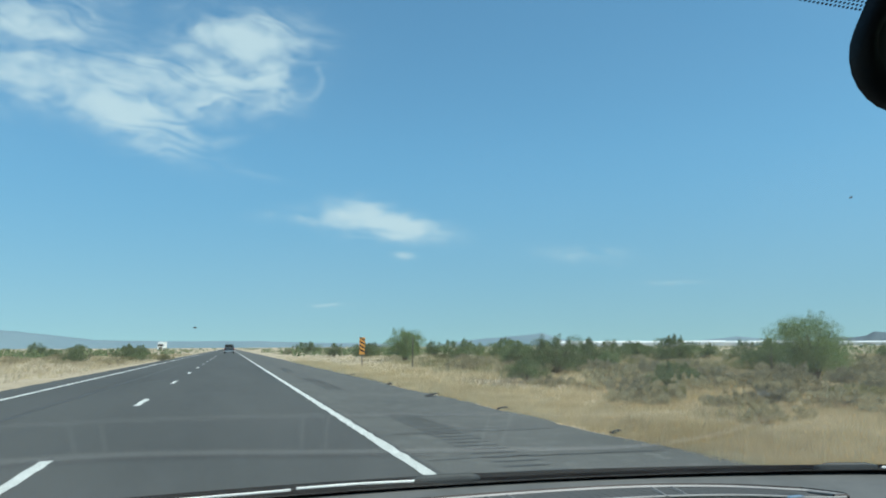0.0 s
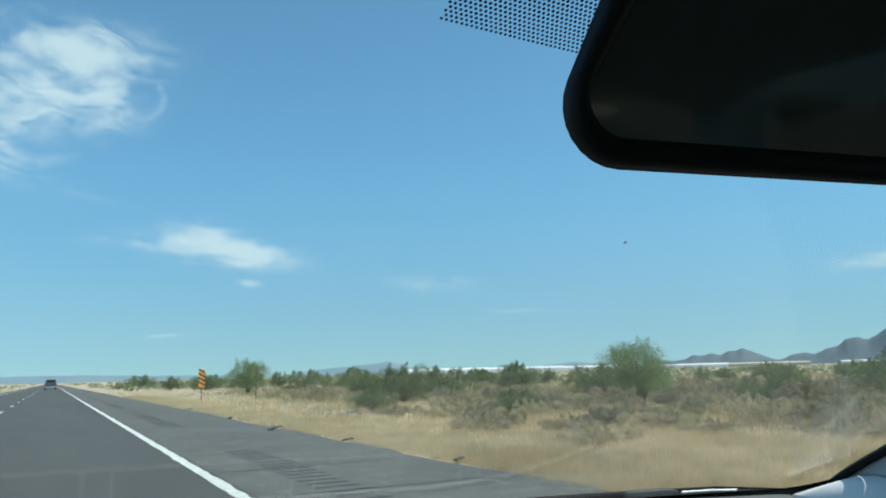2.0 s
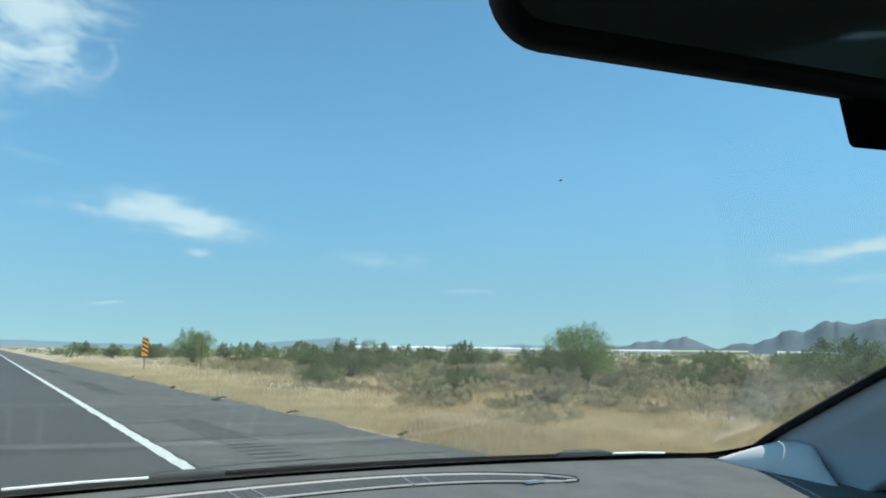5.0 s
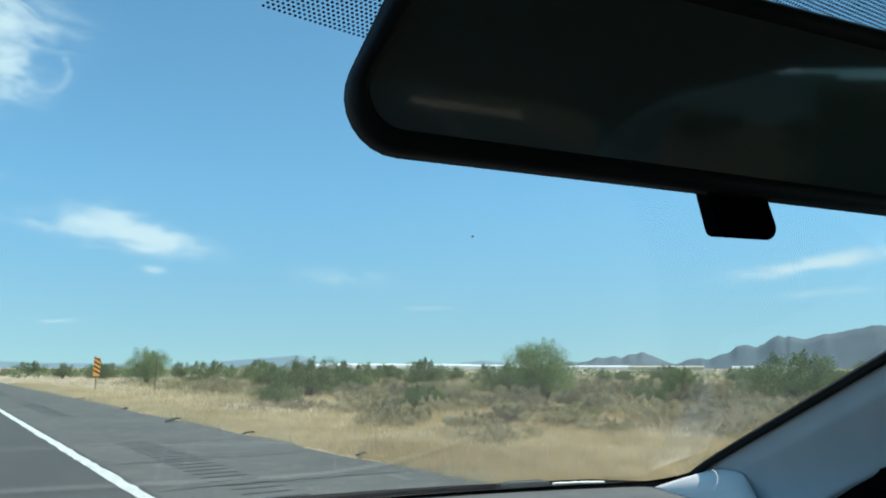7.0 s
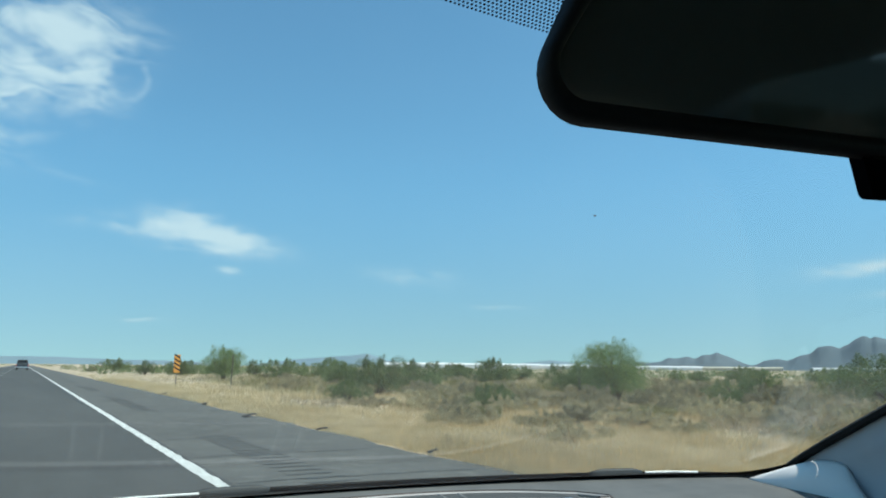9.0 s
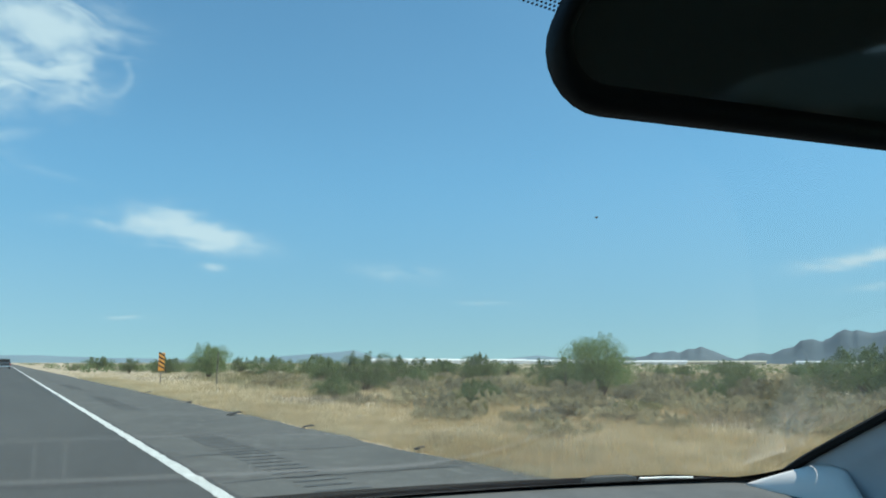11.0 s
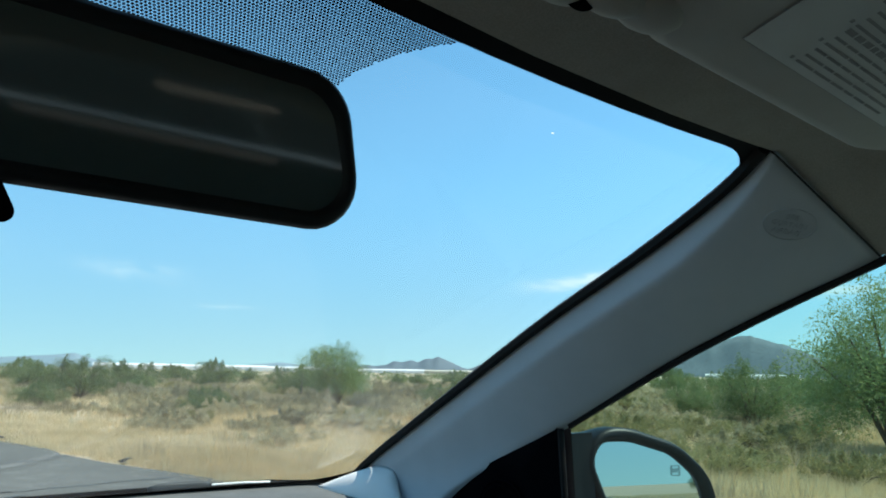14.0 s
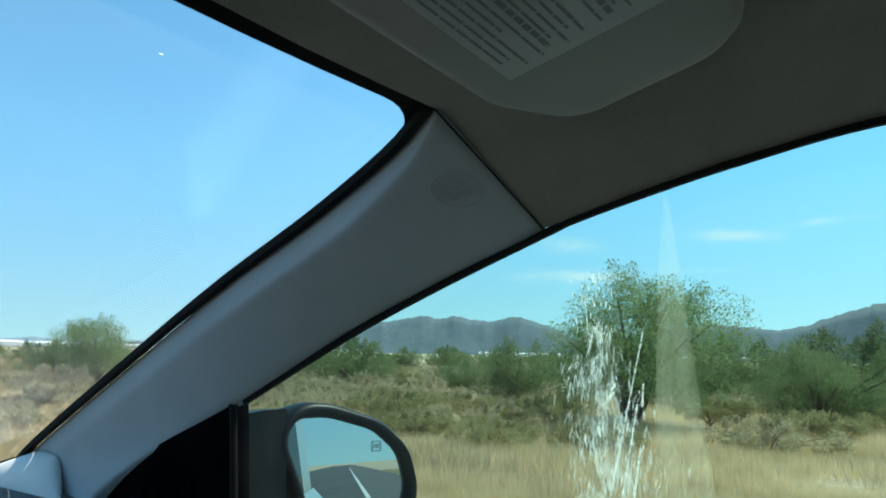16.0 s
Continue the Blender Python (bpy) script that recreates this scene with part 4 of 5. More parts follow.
def door_x(z):
    return 0.88 - 0.1 * (z - 1.1)


car = tagged(new("car"), "pale car with a grey cabin, parked facing along the highway", "car")


def make_windshield():
    bm = bmesh.new()
    rows = []
    for i in range(21):
        s = -0.03 + 0.87 * i / 20
        xr = 0.79 + 0.244 * s
        rows.append([on_glass(2 * XC - xr + (2 * xr - 2 * XC) * j / 30, s) for j in range(31)])
    loft(bm, rows)
    face_cabin(bm)
    ws = part("windshield", bm, M_WINDSHIELD, car, "clear sloping windshield, slightly dusty", True)
    ws.visible_shadow = False
    # black enamel border with rounded corners
    inner = round_poly([(2 * XC - 0.769, 0.006), (0.769, 0.006), (0.970, 0.793), (2 * XC - 0.970, 0.793)], [0.058] * 4, 8)
    outer = round_poly([(2 * XC - 0.80, -0.03), (0.80, -0.03), (1.0, 0.85), (2 * XC - 1.0, 0.85)], [0.02] * 4, 8)

    def dense(poly):
        out = []
        for i in range(len(poly)):
            a, b = poly[i], poly[(i + 1) % len(poly)]
            k = 16 if i % 9 == 8 else 1
            out += [(a[0] + (b[0] - a[0]) * j / k, a[1] + (b[1] - a[1]) * j / k) for j in range(k)]
        return out
    bm = bmesh.new()
    loft(bm, [[on_glass(x, s, 0.004) for x, s in dense(inner)], [on_glass(x, s, 0.004) for x, s in dense(outer)]], True)
    part("glass_border", bm, M_FRIT, ws, "black enamel border")
    # dot pattern behind the mirror
    bm = bmesh.new()
    pitch = 0.0019
    for r in range(80):
        s = -0.004 + r * pitch * 0.866
        low = s / 0.122
        for c in range(195):
            x = 0.128 + (c + 0.5 * (r % 2)) * pitch
            xl = 0.140 - 0.004 * (1 - low)
            xr = 0.434 + 0.045 * max(0.0, 1 - s / 0.06) ** 2.0
            if s > 0.121 - 0.045 * max(0.0, (x - 0.30) / 0.13) or x < xl or x > xr:
                continue
            rad = pitch * (0.47 - 0.16 * max(0.0, min(1.0, low)) ** 1.5)
            vs = [bm.verts.new(on_glass(x + rad * math.cos(k * math.pi / 3), s + rad * math.sin(k * math.pi / 3), 0.0045)) for k in range(6)]
            bm.faces.new(vs)
    part("dot_band", bm, M_FRIT, ws, "black dotted shade band round the mirror mount")
    # insect specks and small chips
    rng = random.Random(5)
    for x, z, w, h, mm in ((0.3062, 1.1775, 0.0028, 0.0018, M_BARK), (0.668, 1.1835, 0.0026, 0.0008, M_BLACK), (0.589, 1.2545, 0.0042, 0.0012, M_STREAK),
                           (-0.025, 1.112, 0.0042, 0.0018, M_BARK), (0.62, 1.115, 0.003, 0.0012, M_BLACK)):
        bm = bmesh.new()
        s0 = (1.27 - z) * 2.46
        bm.faces.new([bm.verts.new(on_glass(x + 0.35 * w * math.cos(a) * rng.uniform(0.7, 1.2), s0 + h * 0.55 * math.sin(a) * rng.uniform(0.7, 1.2), -0.002)) for a in [k * 0.785 for k in range(8)]])
        part("speck", bm, mm, ws)
    # hazy wiped patches low in the passenger's corner
    for cx, cs, a, b, turn in ((0.80, 0.56, 0.075, 0.10, 0.35), (0.745, 0.50, 0.010, 0.12, 0.5), (0.845, 0.60, 0.008, 0.13, 0.6), (0.600, 0.020, 0.005, 0.016, -0.3)):
        bm = bmesh.new()
        thick = bm.verts.layers.float.new("thickness")
        hub = bm.verts.new(on_glass(cx, cs, 0.003))
        hub[thick] = 1.0
        rim = []
        for k in range(28):
            q = 2 * math.pi * k / 28
            r = 1 + 0.22 * noise.noise((math.cos(q) * 1.7, math.sin(q) * 1.7, cx * 31))
            u, v = a * r * math.cos(q), b * r * math.sin(q)
            rim.append(bm.verts.new(on_glass(cx + u * math.cos(turn) + v * math.sin(turn), cs - u * math.sin(turn) + v * math.cos(turn), 0.003)))
        for k in range(28):
            bm.faces.new((hub, rim[k], rim[(k + 1) % 28]))
        part("haze_patch", bm, M_HAZE, ws, "faint milky wiped patch")
    return ws


windshield = make_windshield()


def make_headliner():
    bm = bmesh.new()
    us = [0, 0.2, 0.4, 0.6, 0.72, 0.8, 0.85, 0.9, 0.95, 1.0]

    def half(front, y=0, zc=0, zr=0, xr=0):
        out = []
        for u in us:
            if front:
                if u <= 0.8:
                    x = XC + (0.760 - XC) * u / 0.8
                    out.append(Vector((x, glass_y(x, 1.2708, 0.010), 1.2700 - 0.002 * (u / 0.8) ** 2)))
                else:
                    t = (u - 0.8) / 0.2
                    out.append(Vector((0.760 + (0.870 - 0.760) * t, 0.022 - 0.047 * t, 1.268 - 0.0695 * t)))
            else:
                x = XC + (xr - XC) * u
                t = max(0.0, (u - 0.6) / 0.4)
                out.append(Vector((x, y, zc - 0.012 * u * u + (zr - zc + 0.012) * t ** 2.2)))
        return out
    stations = [half(True)]
    for y, zc, zr in ((-0.05, 1.286, 1.2062), (-0.10, 1.295, 1.2218), (-0.17, 1.303, 1.2412), (-0.265, 1.310, 1.262), (-0.4, 1.318, 1.274), (-0.6, 1.325, 1.285), (-1.0, 1.33, 1.285), (-1.5, 1.29, 1.22), (-1.98, 1.145, 1.10)):
        stations.append(half(False, y, zc, zr, 0.872 - 0.02 * (zr - 1.2) - (0.03 if y < -1.2 else 0)))
    rows = [[Vector((2 * XC - q.x, q.y, q.z)) for q in r[:0:-1]] + r for r in stations]
    loft(bm, rows)
    hl = part("headliner", bm, M_CLOTH, car, "beige-grey woven fabric headliner", True)
    # outer roof skin closes the cabin above
    bm = bmesh.new()
    lip = [q + Vector((0.03 if q.x > XC else -0.03, 0.022, 0.012)) for q in rows[0]]
    loft(bm, [lip] + [[q + Vector((0.03 if q.x > XC else -0.03, 0, 0.035)) for q in r] for r in rows])
    part("roof", bm, M_PAINT, car, "", True)
    return stations


rail = [r[-1] for r in make_headliner()]


def make_pillar(side):
    """The windshield pillar's grey inner cover; side 1 is the passenger's."""
    fx = (lambda x: x) if side > 0 else (lambda x: 2 * XC - x)
    A = spline([(0.760, 0.022, 1.268), (0.786, 0.065, 1.246), (0.812, 0.15, 1.205), (0.84, 0.27, 1.15), (0.886, 0.435, 1.069), (0.94, 0.609, 0.984), (0.965, 0.68, 0.945)], 24)
    B = spline([(0.870, -0.025, 1.1985), (0.873, 0.0, 1.185), (0.875, 0.07, 1.155), (0.879, 0.16, 1.112), (0.885, 0.275, 1.047), (0.889, 0.35, 1.010), (0.893, 0.427, 0.969), (0.897, 0.50, 0.915)], 24)
    d = Vector((-0.24, -0.664, -0.708))
    deep = [0.005 + 0.022 * min(1.0, i / 7) for i in range(24)]
    crest = [a + d * w for a, w in zip(A, deep)]
    cols = []
    for t in (0.0, 0.06, 0.3, 0.55, 0.75, 0.9):
        cols.append([a.lerp(c, t) for a, c in zip(A, crest)])
    cols.append([c.lerp(a, 0.04).lerp(b, 0.012) for a, c, b in zip(A, crest, B)])
    for t in (0.04, 0.10, 0.2, 0.32, 0.45, 0.58, 0.7, 0.82, 0.92, 1.0):
        bulge = 0.009 * t * (1 - t) - (0.004 if t == 1.0 else 0.0)
        cols.append([c.lerp(b, t) + Vector((-0.6, -0.7, -0.2)) * bulge * min(1.0, 0.12 + i / 6) for i, (c, b) in enumerate(zip(crest, B))])
    cols.append([b + Vector((0.03, 0.012, -0.016)) * max(0.0, min(1.0, (i - 16) / 2)) + Vector((0.006, 0, 0)) for i, b in enumerate(B)])
    if side < 0:
        cols = [[Vector((2 * XC - q.x, q.y, q.z)) for q in c] for c in cols]
    bm = bmesh.new()
    loft(bm, [[c[0] + (c[0] - c[1]) * 0.3 + Vector((0.006 * side, 0, 0.008))] + c for c in cols])
    bmesh.ops.recalc_face_normals(bm, faces=bm.faces[:])
    pil = part("pillar_trim", bm, M_GREY, car, "smooth grey plastic pillar cover", True)
    # dark gap along the seam with the headliner
    bm = bmesh.new()
    tube(bm, [c[0] + Vector((0, -0.0005, 0)) for c in cols[:-1]], 0.0009, 6)
    part("seam", bm, M_BLACK, pil)
    # black rubber along the glass edge
    bm = bmesh.new()
    tube(bm, [Vector((fx(a.x - 0.004), a.y + 0.004, a.z + 0.002)) for a in A], 0.0055, 6)
    part("glass_seal", bm, M_RUBBER, pil)
    return pil, cols


pillar, pillar_cols = make_pillar(1)
make_pillar(-1)


def badge_text():
    j = 10
    base = pillar_cols[j]
    k = 3
    c = base[k].lerp(pillar_cols[j + 1][k], 0.3)
    e1 = (pillar_cols[j + 1][k] - pillar_cols[j - 1][k]).normalized()
    e2 = (base[k + 1] - base[k - 1]).normalized()
    n = e1.cross(e2).normalized()
    if n.x > 0:
        n = -n
    right = (Vector((0.72, -0.66, 0.0)) - n * Vector((0.72, -0.66, 0.0)).dot(n)).normalized()
    up = n.cross(right).normalized()
    m = Matrix.Translation(c + n * 0.0016) @ Matrix((right, up, n)).transposed().to_4x4()
    bm = bmesh.new()
    tube(bm, [m @ Vector((0.0205 * math.cos(a), 0.0150 * math.sin(a), 0)) for a in [2 * math.pi * q / 32 for q in range(33)]], 0.0005, 5, False)
    part("badge_rim", bm, M_RELIEF_SHADE, pillar, "moulded oval outline, darkened for its relief shade")
    for row, word in enumerate(("SRS", "CURTAIN", "AIRBAG")):
        cu = bpy.data.curves.new("moulded_text", "FONT")
        cu.body, cu.size, cu.align_x, cu.extrude = word, 0.0066, "CENTER", 0.00025
        tmp = bpy.data.objects.new("tmp", cu)
        scene.collection.objects.link(tmp)
        bpy.context.view_layer.update()
        me = bpy.data.meshes.new_from_object(tmp.evaluated_get(bpy.context.evaluated_depsgraph_get()))
        bpy.data.objects.remove(tmp)
        me.materials.clear()
        me.materials.append(M_RELIEF_SHADE)
        me.transform(m @ Matrix.Translation((0, 0.0045 - row * 0.0072, -0.0007)))
        ob = new("moulded_text", me)
        ob.parent = pillar


badge_text()


def make_visor():
    def P(x, y, dz=0.0):
        return Vector((x, y, 1.244 - 0.13 * (x - 0.662) - 0.15 * (y + 0.066) + dz))
    out = round_poly([(0.487, 0.010), (0.700, -0.044), (0.745, -0.085), (0.705, -0.185), (0.472, -0.165)], [0.018, 0.05, 0.028, 0.035, 0.02], 8)
    bm = bmesh.new()
    cx, cy = 0.61, -0.09
    rows = []
    for f, dz in ((0.0, 0.0), (0.80, 0.0), (0.88, 0.0012), (0.95, 0.005), (1.0, 0.012), (1.01, 0.018), (0.97, 0.025), (0.0, 0.026)):
        rows.append([P(cx + (x - cx) * max(f, 0.001), cy + (y - cy) * max(f, 0.001), dz) for x, y in out])
    loft(bm, rows, True)
    bmesh.ops.recalc_face_normals(bm, faces=bm.faces[:])
    visor = part("sun_visor", bm, M_VISOR, car, "folded-up beige sun visor", True)
    # label: paper, ink rows and a yellow strip in one flat sheet
    a, b, d = Vector((0.529, -0.035, 0)), Vector((0.664, -0.067, 0)), Vector((0.497, -0.128, 0))
    e1, e2 = b - a, d - a
    bm = bmesh.new()

    def quad(u0, u1, v0, v1, lift, slot):
        f = bm.faces.new([bm.verts.new(P((a + e1 * u + e2 * v).x, (a + e1 * u + e2 * v).y, -lift)) for u, v in ((u0, v0), (u1, v0), (u1, v1), (u0, v1))])
        f.material_index = slot
    quad(-0.006, 1.006, -0.006, 1.006, 0.0007, 1)
    quad(0, 1, 0, 1, 0.0010, 0)
    quad(0, 1, 0.95, 1.07, 0.0013, 2)
    rng = random.Random(8)
    for r in range(17):
        v = 0.05 + r * 0.051
        bold = r in (5, 12)
        u, end = 0.26, rng.choice((0.72, 0.88, 0.93, 0.95)) if not bold else 0.92
        if not bold and r % 3 == 0:
            quad(0.222, 0.24, v, v + 0.022, 0.0013, 1)
        while u < end:
            w = rng.uniform(0.06, 0.2) if not bold else rng.uniform(0.03, 0.06)
            quad(u, min(u + w, end), v, v + (0.034 if bold else 0.017), 0.0013, 1)
            u += w + 0.008
    me_mats = [M_PAPER, M_INK, M_YELLOW]
    part("warning_label", bm, me_mats, visor, "white printed label with a yellow strip")
    # hinge clip at the inner end; a black ellipsoid paints shade between its lobes
    for cx, cy, sx, sy, sz, turn, mat in ((0.446, 0.016, 0.020, 0.010, 0.010, -18, M_VISOR), (0.470, 0.002, 0.019, 0.010, 0.011, -30, M_VISOR), (0.492, -0.006, 0.018, 0.012, 0.011, -35, M_VISOR),
                                          (0.459, 0.010, 0.010, 0.0030, 0.0115, -32, M_DULL)):
        bm = bmesh.new()
        bmesh.ops.create_uvsphere(bm, u_segments=20, v_segments=12, radius=1.0, matrix=Matrix.Translation(P(cx, cy, 0.008)) @ pose(0, 0, 0, 0, 8, turn) @ Matrix.Diagonal((sx, sy, sz, 1)))
        part("visor_clip" if mat is M_VISOR else "clip_hollow", bm, mat, visor, "moulded clip" if mat is M_VISOR else "", True)
    bm = bmesh.new()
    tube(bm, [P(0.465, 0.004, 0.004), P(0.50, -0.006, 0.006)], 0.005, 8)
    part("visor_pin", bm, M_BLACK, visor)


make_visor()


def make_mirror():
    """The inside mirror, turned to the driver: a rounded tapering glass in a black frame, with a dimming tab."""
    e = Vector((0.9655, -0.2589, 0.0283)).normalized()
    n = Vector((-0.259, -0.966, 0.0))
    n = (n - e * n.dot(e)).normalized()
    up = e.cross(n) * -1
    if up.z < 0:
        up = -up
    tip = radians(11.7)
    up, n = up * math.cos(tip) + n * math.sin(tip), n * math.cos(tip) - up * math.sin(tip)
    M0 = Vector((0.2649, 0.1054, 1.1737))

    def P(u, v, w):
        return M0 + e * u + up * v + n * w
    corners = [(-0.1355, -0.0116), (0.1347, -0.0243), (0.121, 0.0366), (-0.1079, 0.0519)]

    def ring(grow, w, r=0.0):
        cs = [(c[0] + (grow if c[0] > 0 else -grow), c[1] + (grow if c[1] > 0.01 else -grow)) for c in corners]
        return [P(u, v, w) for u, v in round_poly(cs, [max(0.004, q + grow * 0.7) for q in (0.0152, 0.0190, 0.0225, 0.016)], 8)]
    bm = bmesh.new()
    loft(bm, [ring(-0.0075, -0.001), ring(-0.0060, 0.0015), ring(-0.0025, 0.002), ring(0.0, -0.002), ring(-0.0028, -0.006), ring(-0.008, -0.012), ring(-0.014, -0.017), ring(-0.020, -0.020)], True)
    v8 = ring(-0.020, -0.020)
    bm.faces.new([bm.verts.new(q) for q in v8])
    bmesh.ops.remove_doubles(bm, verts=bm.verts[:], dist=1e-6)
    bmesh.ops.recalc_face_normals(bm, faces=bm.faces[:])
    house = part("rearview_mirror", bm, M_BLACK, car, "black framed rear-view mirror with dimmed glass", True)
    bm = bmesh.new()
    bm.faces.new([bm.verts.new(q) for q in ring(-0.0070, -0.0005)])
    part("mirror_glass", bm, M_DIMMED, house, "dark dimmed mirror glass")
    bm = bmesh.new()
    rows = []
    for w in (-0.007, -0.001):
        rows.append([P(u, v, w) for u, v in round_poly([(-0.0155, -0.0145), (0.0075, -0.0165), (0.0145, -0.0305), (-0.0095, -0.0300)], [0.001, 0.001, 0.0035, 0.003], 5)])
    vr = loft(bm, rows, True)
    bm.faces.new(vr[0])
    bm.faces.new(vr[1])
    bmesh.ops.recalc_face_normals(bm, faces=bm.faces[:])
    part("dimming_tab", bm, M_DULL, house, "small black dimming lever")
    bm = bmesh.new()
    tube(bm, [P(0.0, 0.02, -0.018), P(0.0, 0.035, -0.036), Vector((0.27, glass_y(0.27, 1.235, 0.008), 1.235))], [0.012, 0.010, 0.016], 10)
    part("mount", bm, M_BLACK, house, "", True)


make_mirror()


def make_dash():
    bm = bmesh.new()
    rows = []
    for d, z in ((-0.006, 0.941), (0.02, 0.9375), (0.07, 0.9360), (0.15, 0.9350), (0.25, 0.932), (0.34, 0.924), (0.40, 0.905), (0.43, 0.86), (0.44, 0.70), (0.44, 0.45)):
        row = []
        for j in range(33):
            x = 2 * XC - 0.96 + (1.92 - 2 * XC) * j / 32
            row.append((x, max(glass_y(x, 0.944, 0.008), 0.55) - d, z + 0.004 * math.cos((x - XC) * 2.2)))
        rows.append(row)
    loft(bm, rows)
    bmesh.ops.recalc_face_normals(bm, faces=bm.faces[:])
    dash = part("dashboard", bm, M_DASH, car, "grey grained vinyl dashboard top", True)
    # long defroster vent at the foot of the glass: a dark slatted tray in a pale rim, with pale dividers
    far = spline([(-0.30, 0.672, 0.9412), (-0.1, 0.716, 0.9412), (0.1, 0.757, 0.9414), (0.28, 0.773, 0.9416), (0.43, 0.770, 0.9416), (0.535, 0.744, 0.9412), (0.610, 0.700, 0.9406)], 80)
    near = spline([(-0.30, 0.630, 0.9412), (-0.1, 0.672, 0.9412), (0.1, 0.704, 0.9414), (0.28, 0.718, 0.9416), (0.42, 0.718, 0.9416), (0.52, 0.700, 0.9412), (0.588, 0.668, 0.9406)], 80)
    bm = bmesh.new()
    loft(bm, [far, near])
    tray = part("vent_slot", bm, M_TRAY, dash, "black windshield vent slot")
    end = [far[-1].lerp(near[-1], t) + Vector((0.030, -0.022, 0.0)) * math.sin(math.pi * t) for t in (0.0, 0.2, 0.4, 0.6, 0.8, 1.0)]
    bm = bmesh.new()
    tube(bm, far[:-2] + end[:3], 0.0024, 6)
    tube(bm, end[2:] + near[:-2][::-1], 0.0013, 6)
    part("vent_lip", bm, M_RIM, dash, "pale rim of the vent")
    bm = bmesh.new()
    tube(bm, [q + Vector((0.002, 0.007, -0.0004)) for q in far] + [q + Vector((0.004, 0.003, -0.0006)) for q in end[1:5]], 0.0034, 6)
    part("vent_gap", bm, M_BLACK, dash, "dark gap beyond the rim")
    slat = bmesh.new()
    box(slat, (0, 0, 0), (0.0014, 0.044, 0.0008))
    slat_mesh = bpy.data.meshes.new("vent_slat")
    slat.to_mesh(slat_mesh)
    slat.free()
    slat_mesh.materials.append(M_TRAY)
    for i in range(2, 78):
        ob = new("vent_slat", slat_mesh)
        ob.parent = tray
        ob.location = far[i].lerp(near[i], 0.5) + Vector((0, 0, -0.0002))
    for x0 in (-0.115, 0.08, 0.272, 0.465):
        k = min(range(80), key=lambda j: abs(far[j].x - x0))
        for dx in (-0.012, 0.012):
            bm = bmesh.new()
            a, b = far[k] + Vector((dx, 0, -0.0020)), near[k] + Vector((dx, 0, -0.0020))
            tube(bm, [a, b], 0.0034, 6)
            part("vent_divider", bm, M_DIVIDER, tray)
    bm = bmesh.new()
    box(bm, (0.571, 0.671, 0.9415), (0.017, 0.007, 0.003), bevel=0.001)
    part("vent_catch", bm, M_CHROME, dash)
    # pale corner cover at the foot of the pillar
    bm = bmesh.new()
    c = [Vector((0.915, 0.705, 0.937)), Vector((0.940, 0.615, 0.971)), Vector((0.922, 0.552, 0.969)), Vector((0.884, 0.502, 0.926))]
    rows = []
    for i in range(15):
        t = i / 14
        p0 = c[0].lerp(c[3], t)
        p1 = c[1].lerp(c[2], t) + Vector((0, 0, 0.004 * math.sin(math.pi * t) - 0.020 * max(0.0, (t - 0.75) / 0.25) ** 2))
        rows.append([p0.lerp(p1, q) + Vector((-0.008, -0.008, 0.004)) * math.sin(math.pi * q) * math.sin(math.pi * (0.1 + 0.85 * t)) for q in (0, 0.1, 0.2, 0.35, 0.5, 0.65, 0.8, 0.9, 1.0)])
    loft(bm, rows)
    thicken(bm, 0.002)
    part("corner_cover", bm, M_SUNNED_GREY, dash, "pale grey moulded corner cover, brightened as if sunlit", True)
    return dash


make_dash()


def make_wipers():
    def W(x, z, off=-0.012):
        return Vector((x, glass_y(x, z, off), z))
    for pts, bright, hub in (([(0.50, 0.925), (0.66, 0.9305), (0.75, 0.939), (0.86, 0.940), (0.97, 0.932)], ((0.668, 0.716, 0.932, 0.9345), (0.785, 0.866, 0.9475, 0.9455)), (0.710, 0.788, 0.9455)),
                             ([(-0.45, 0.928), (-0.1, 0.940), (0.06, 0.946), (0.19, 0.946), (0.30, 0.940)], ((0.066, 0.196, 0.9535, 0.9525), (-0.16, 0.060, 0.9480, 0.9515)), (0.192, 0.278, 0.9490))):
        bm = bmesh.new()
        tube(bm, [W(x, z) for x, z in pts], [0.003, 0.005, 0.006, 0.006, 0.004], 6)
        w = part("wiper", bm, M_RUBBER, car, "black windshield wiper lying at the foot of the glass", True)
        for x0, x1, z0, z1 in bright:
            bm = bmesh.new()
            tube(bm, [W(x0, z0, -0.016), W((x0 + x1) / 2, (z0 + z1) / 2 + 0.0008, -0.017), W(x1, z1, -0.016)], 0.0014, 6)
            part("wiper_spring", bm, M_SPRING, w, "bright metal strip")
        # rounded clip over the blade's middle
        x0, x1, zz = hub
        bm = bmesh.new()
        rows = []
        for i in range(13):
            t = i / 12
            r = 0.0068 * min(1.0, (4 * t + 0.25), (4 * (1 - t) + 0.25)) ** 0.6
            c = W(x0 + (x1 - x0) * t, zz, -0.022)
            rows.append([c + Vector((0, -0.55 * r * math.cos(a), r * math.sin(a))) for a in [2 * math.pi * q / 12 for q in range(12)]])
        vr = loft(bm, rows, True)
        bm.faces.new(vr[0])
        bm.faces.new(vr[-1])
        bmesh.ops.recalc_face_normals(bm, faces=bm.faces[:])
        part("wiper_clip", bm, M_CLIP, w, "dark blue-grey plastic clip", True)
    bm = bmesh.new()
    loft(bm, [[W(2 * XC - 0.97 + (1.94 - 2 * XC) * j / 20, z, o) for j in range(21)] for z, o in ((0.938, -0.004), (0.936, -0.05), (0.925, -0.14))])
    part("cowl", bm, M_DULL, car, "black plastic cowl below the windshield")


make_wipers()


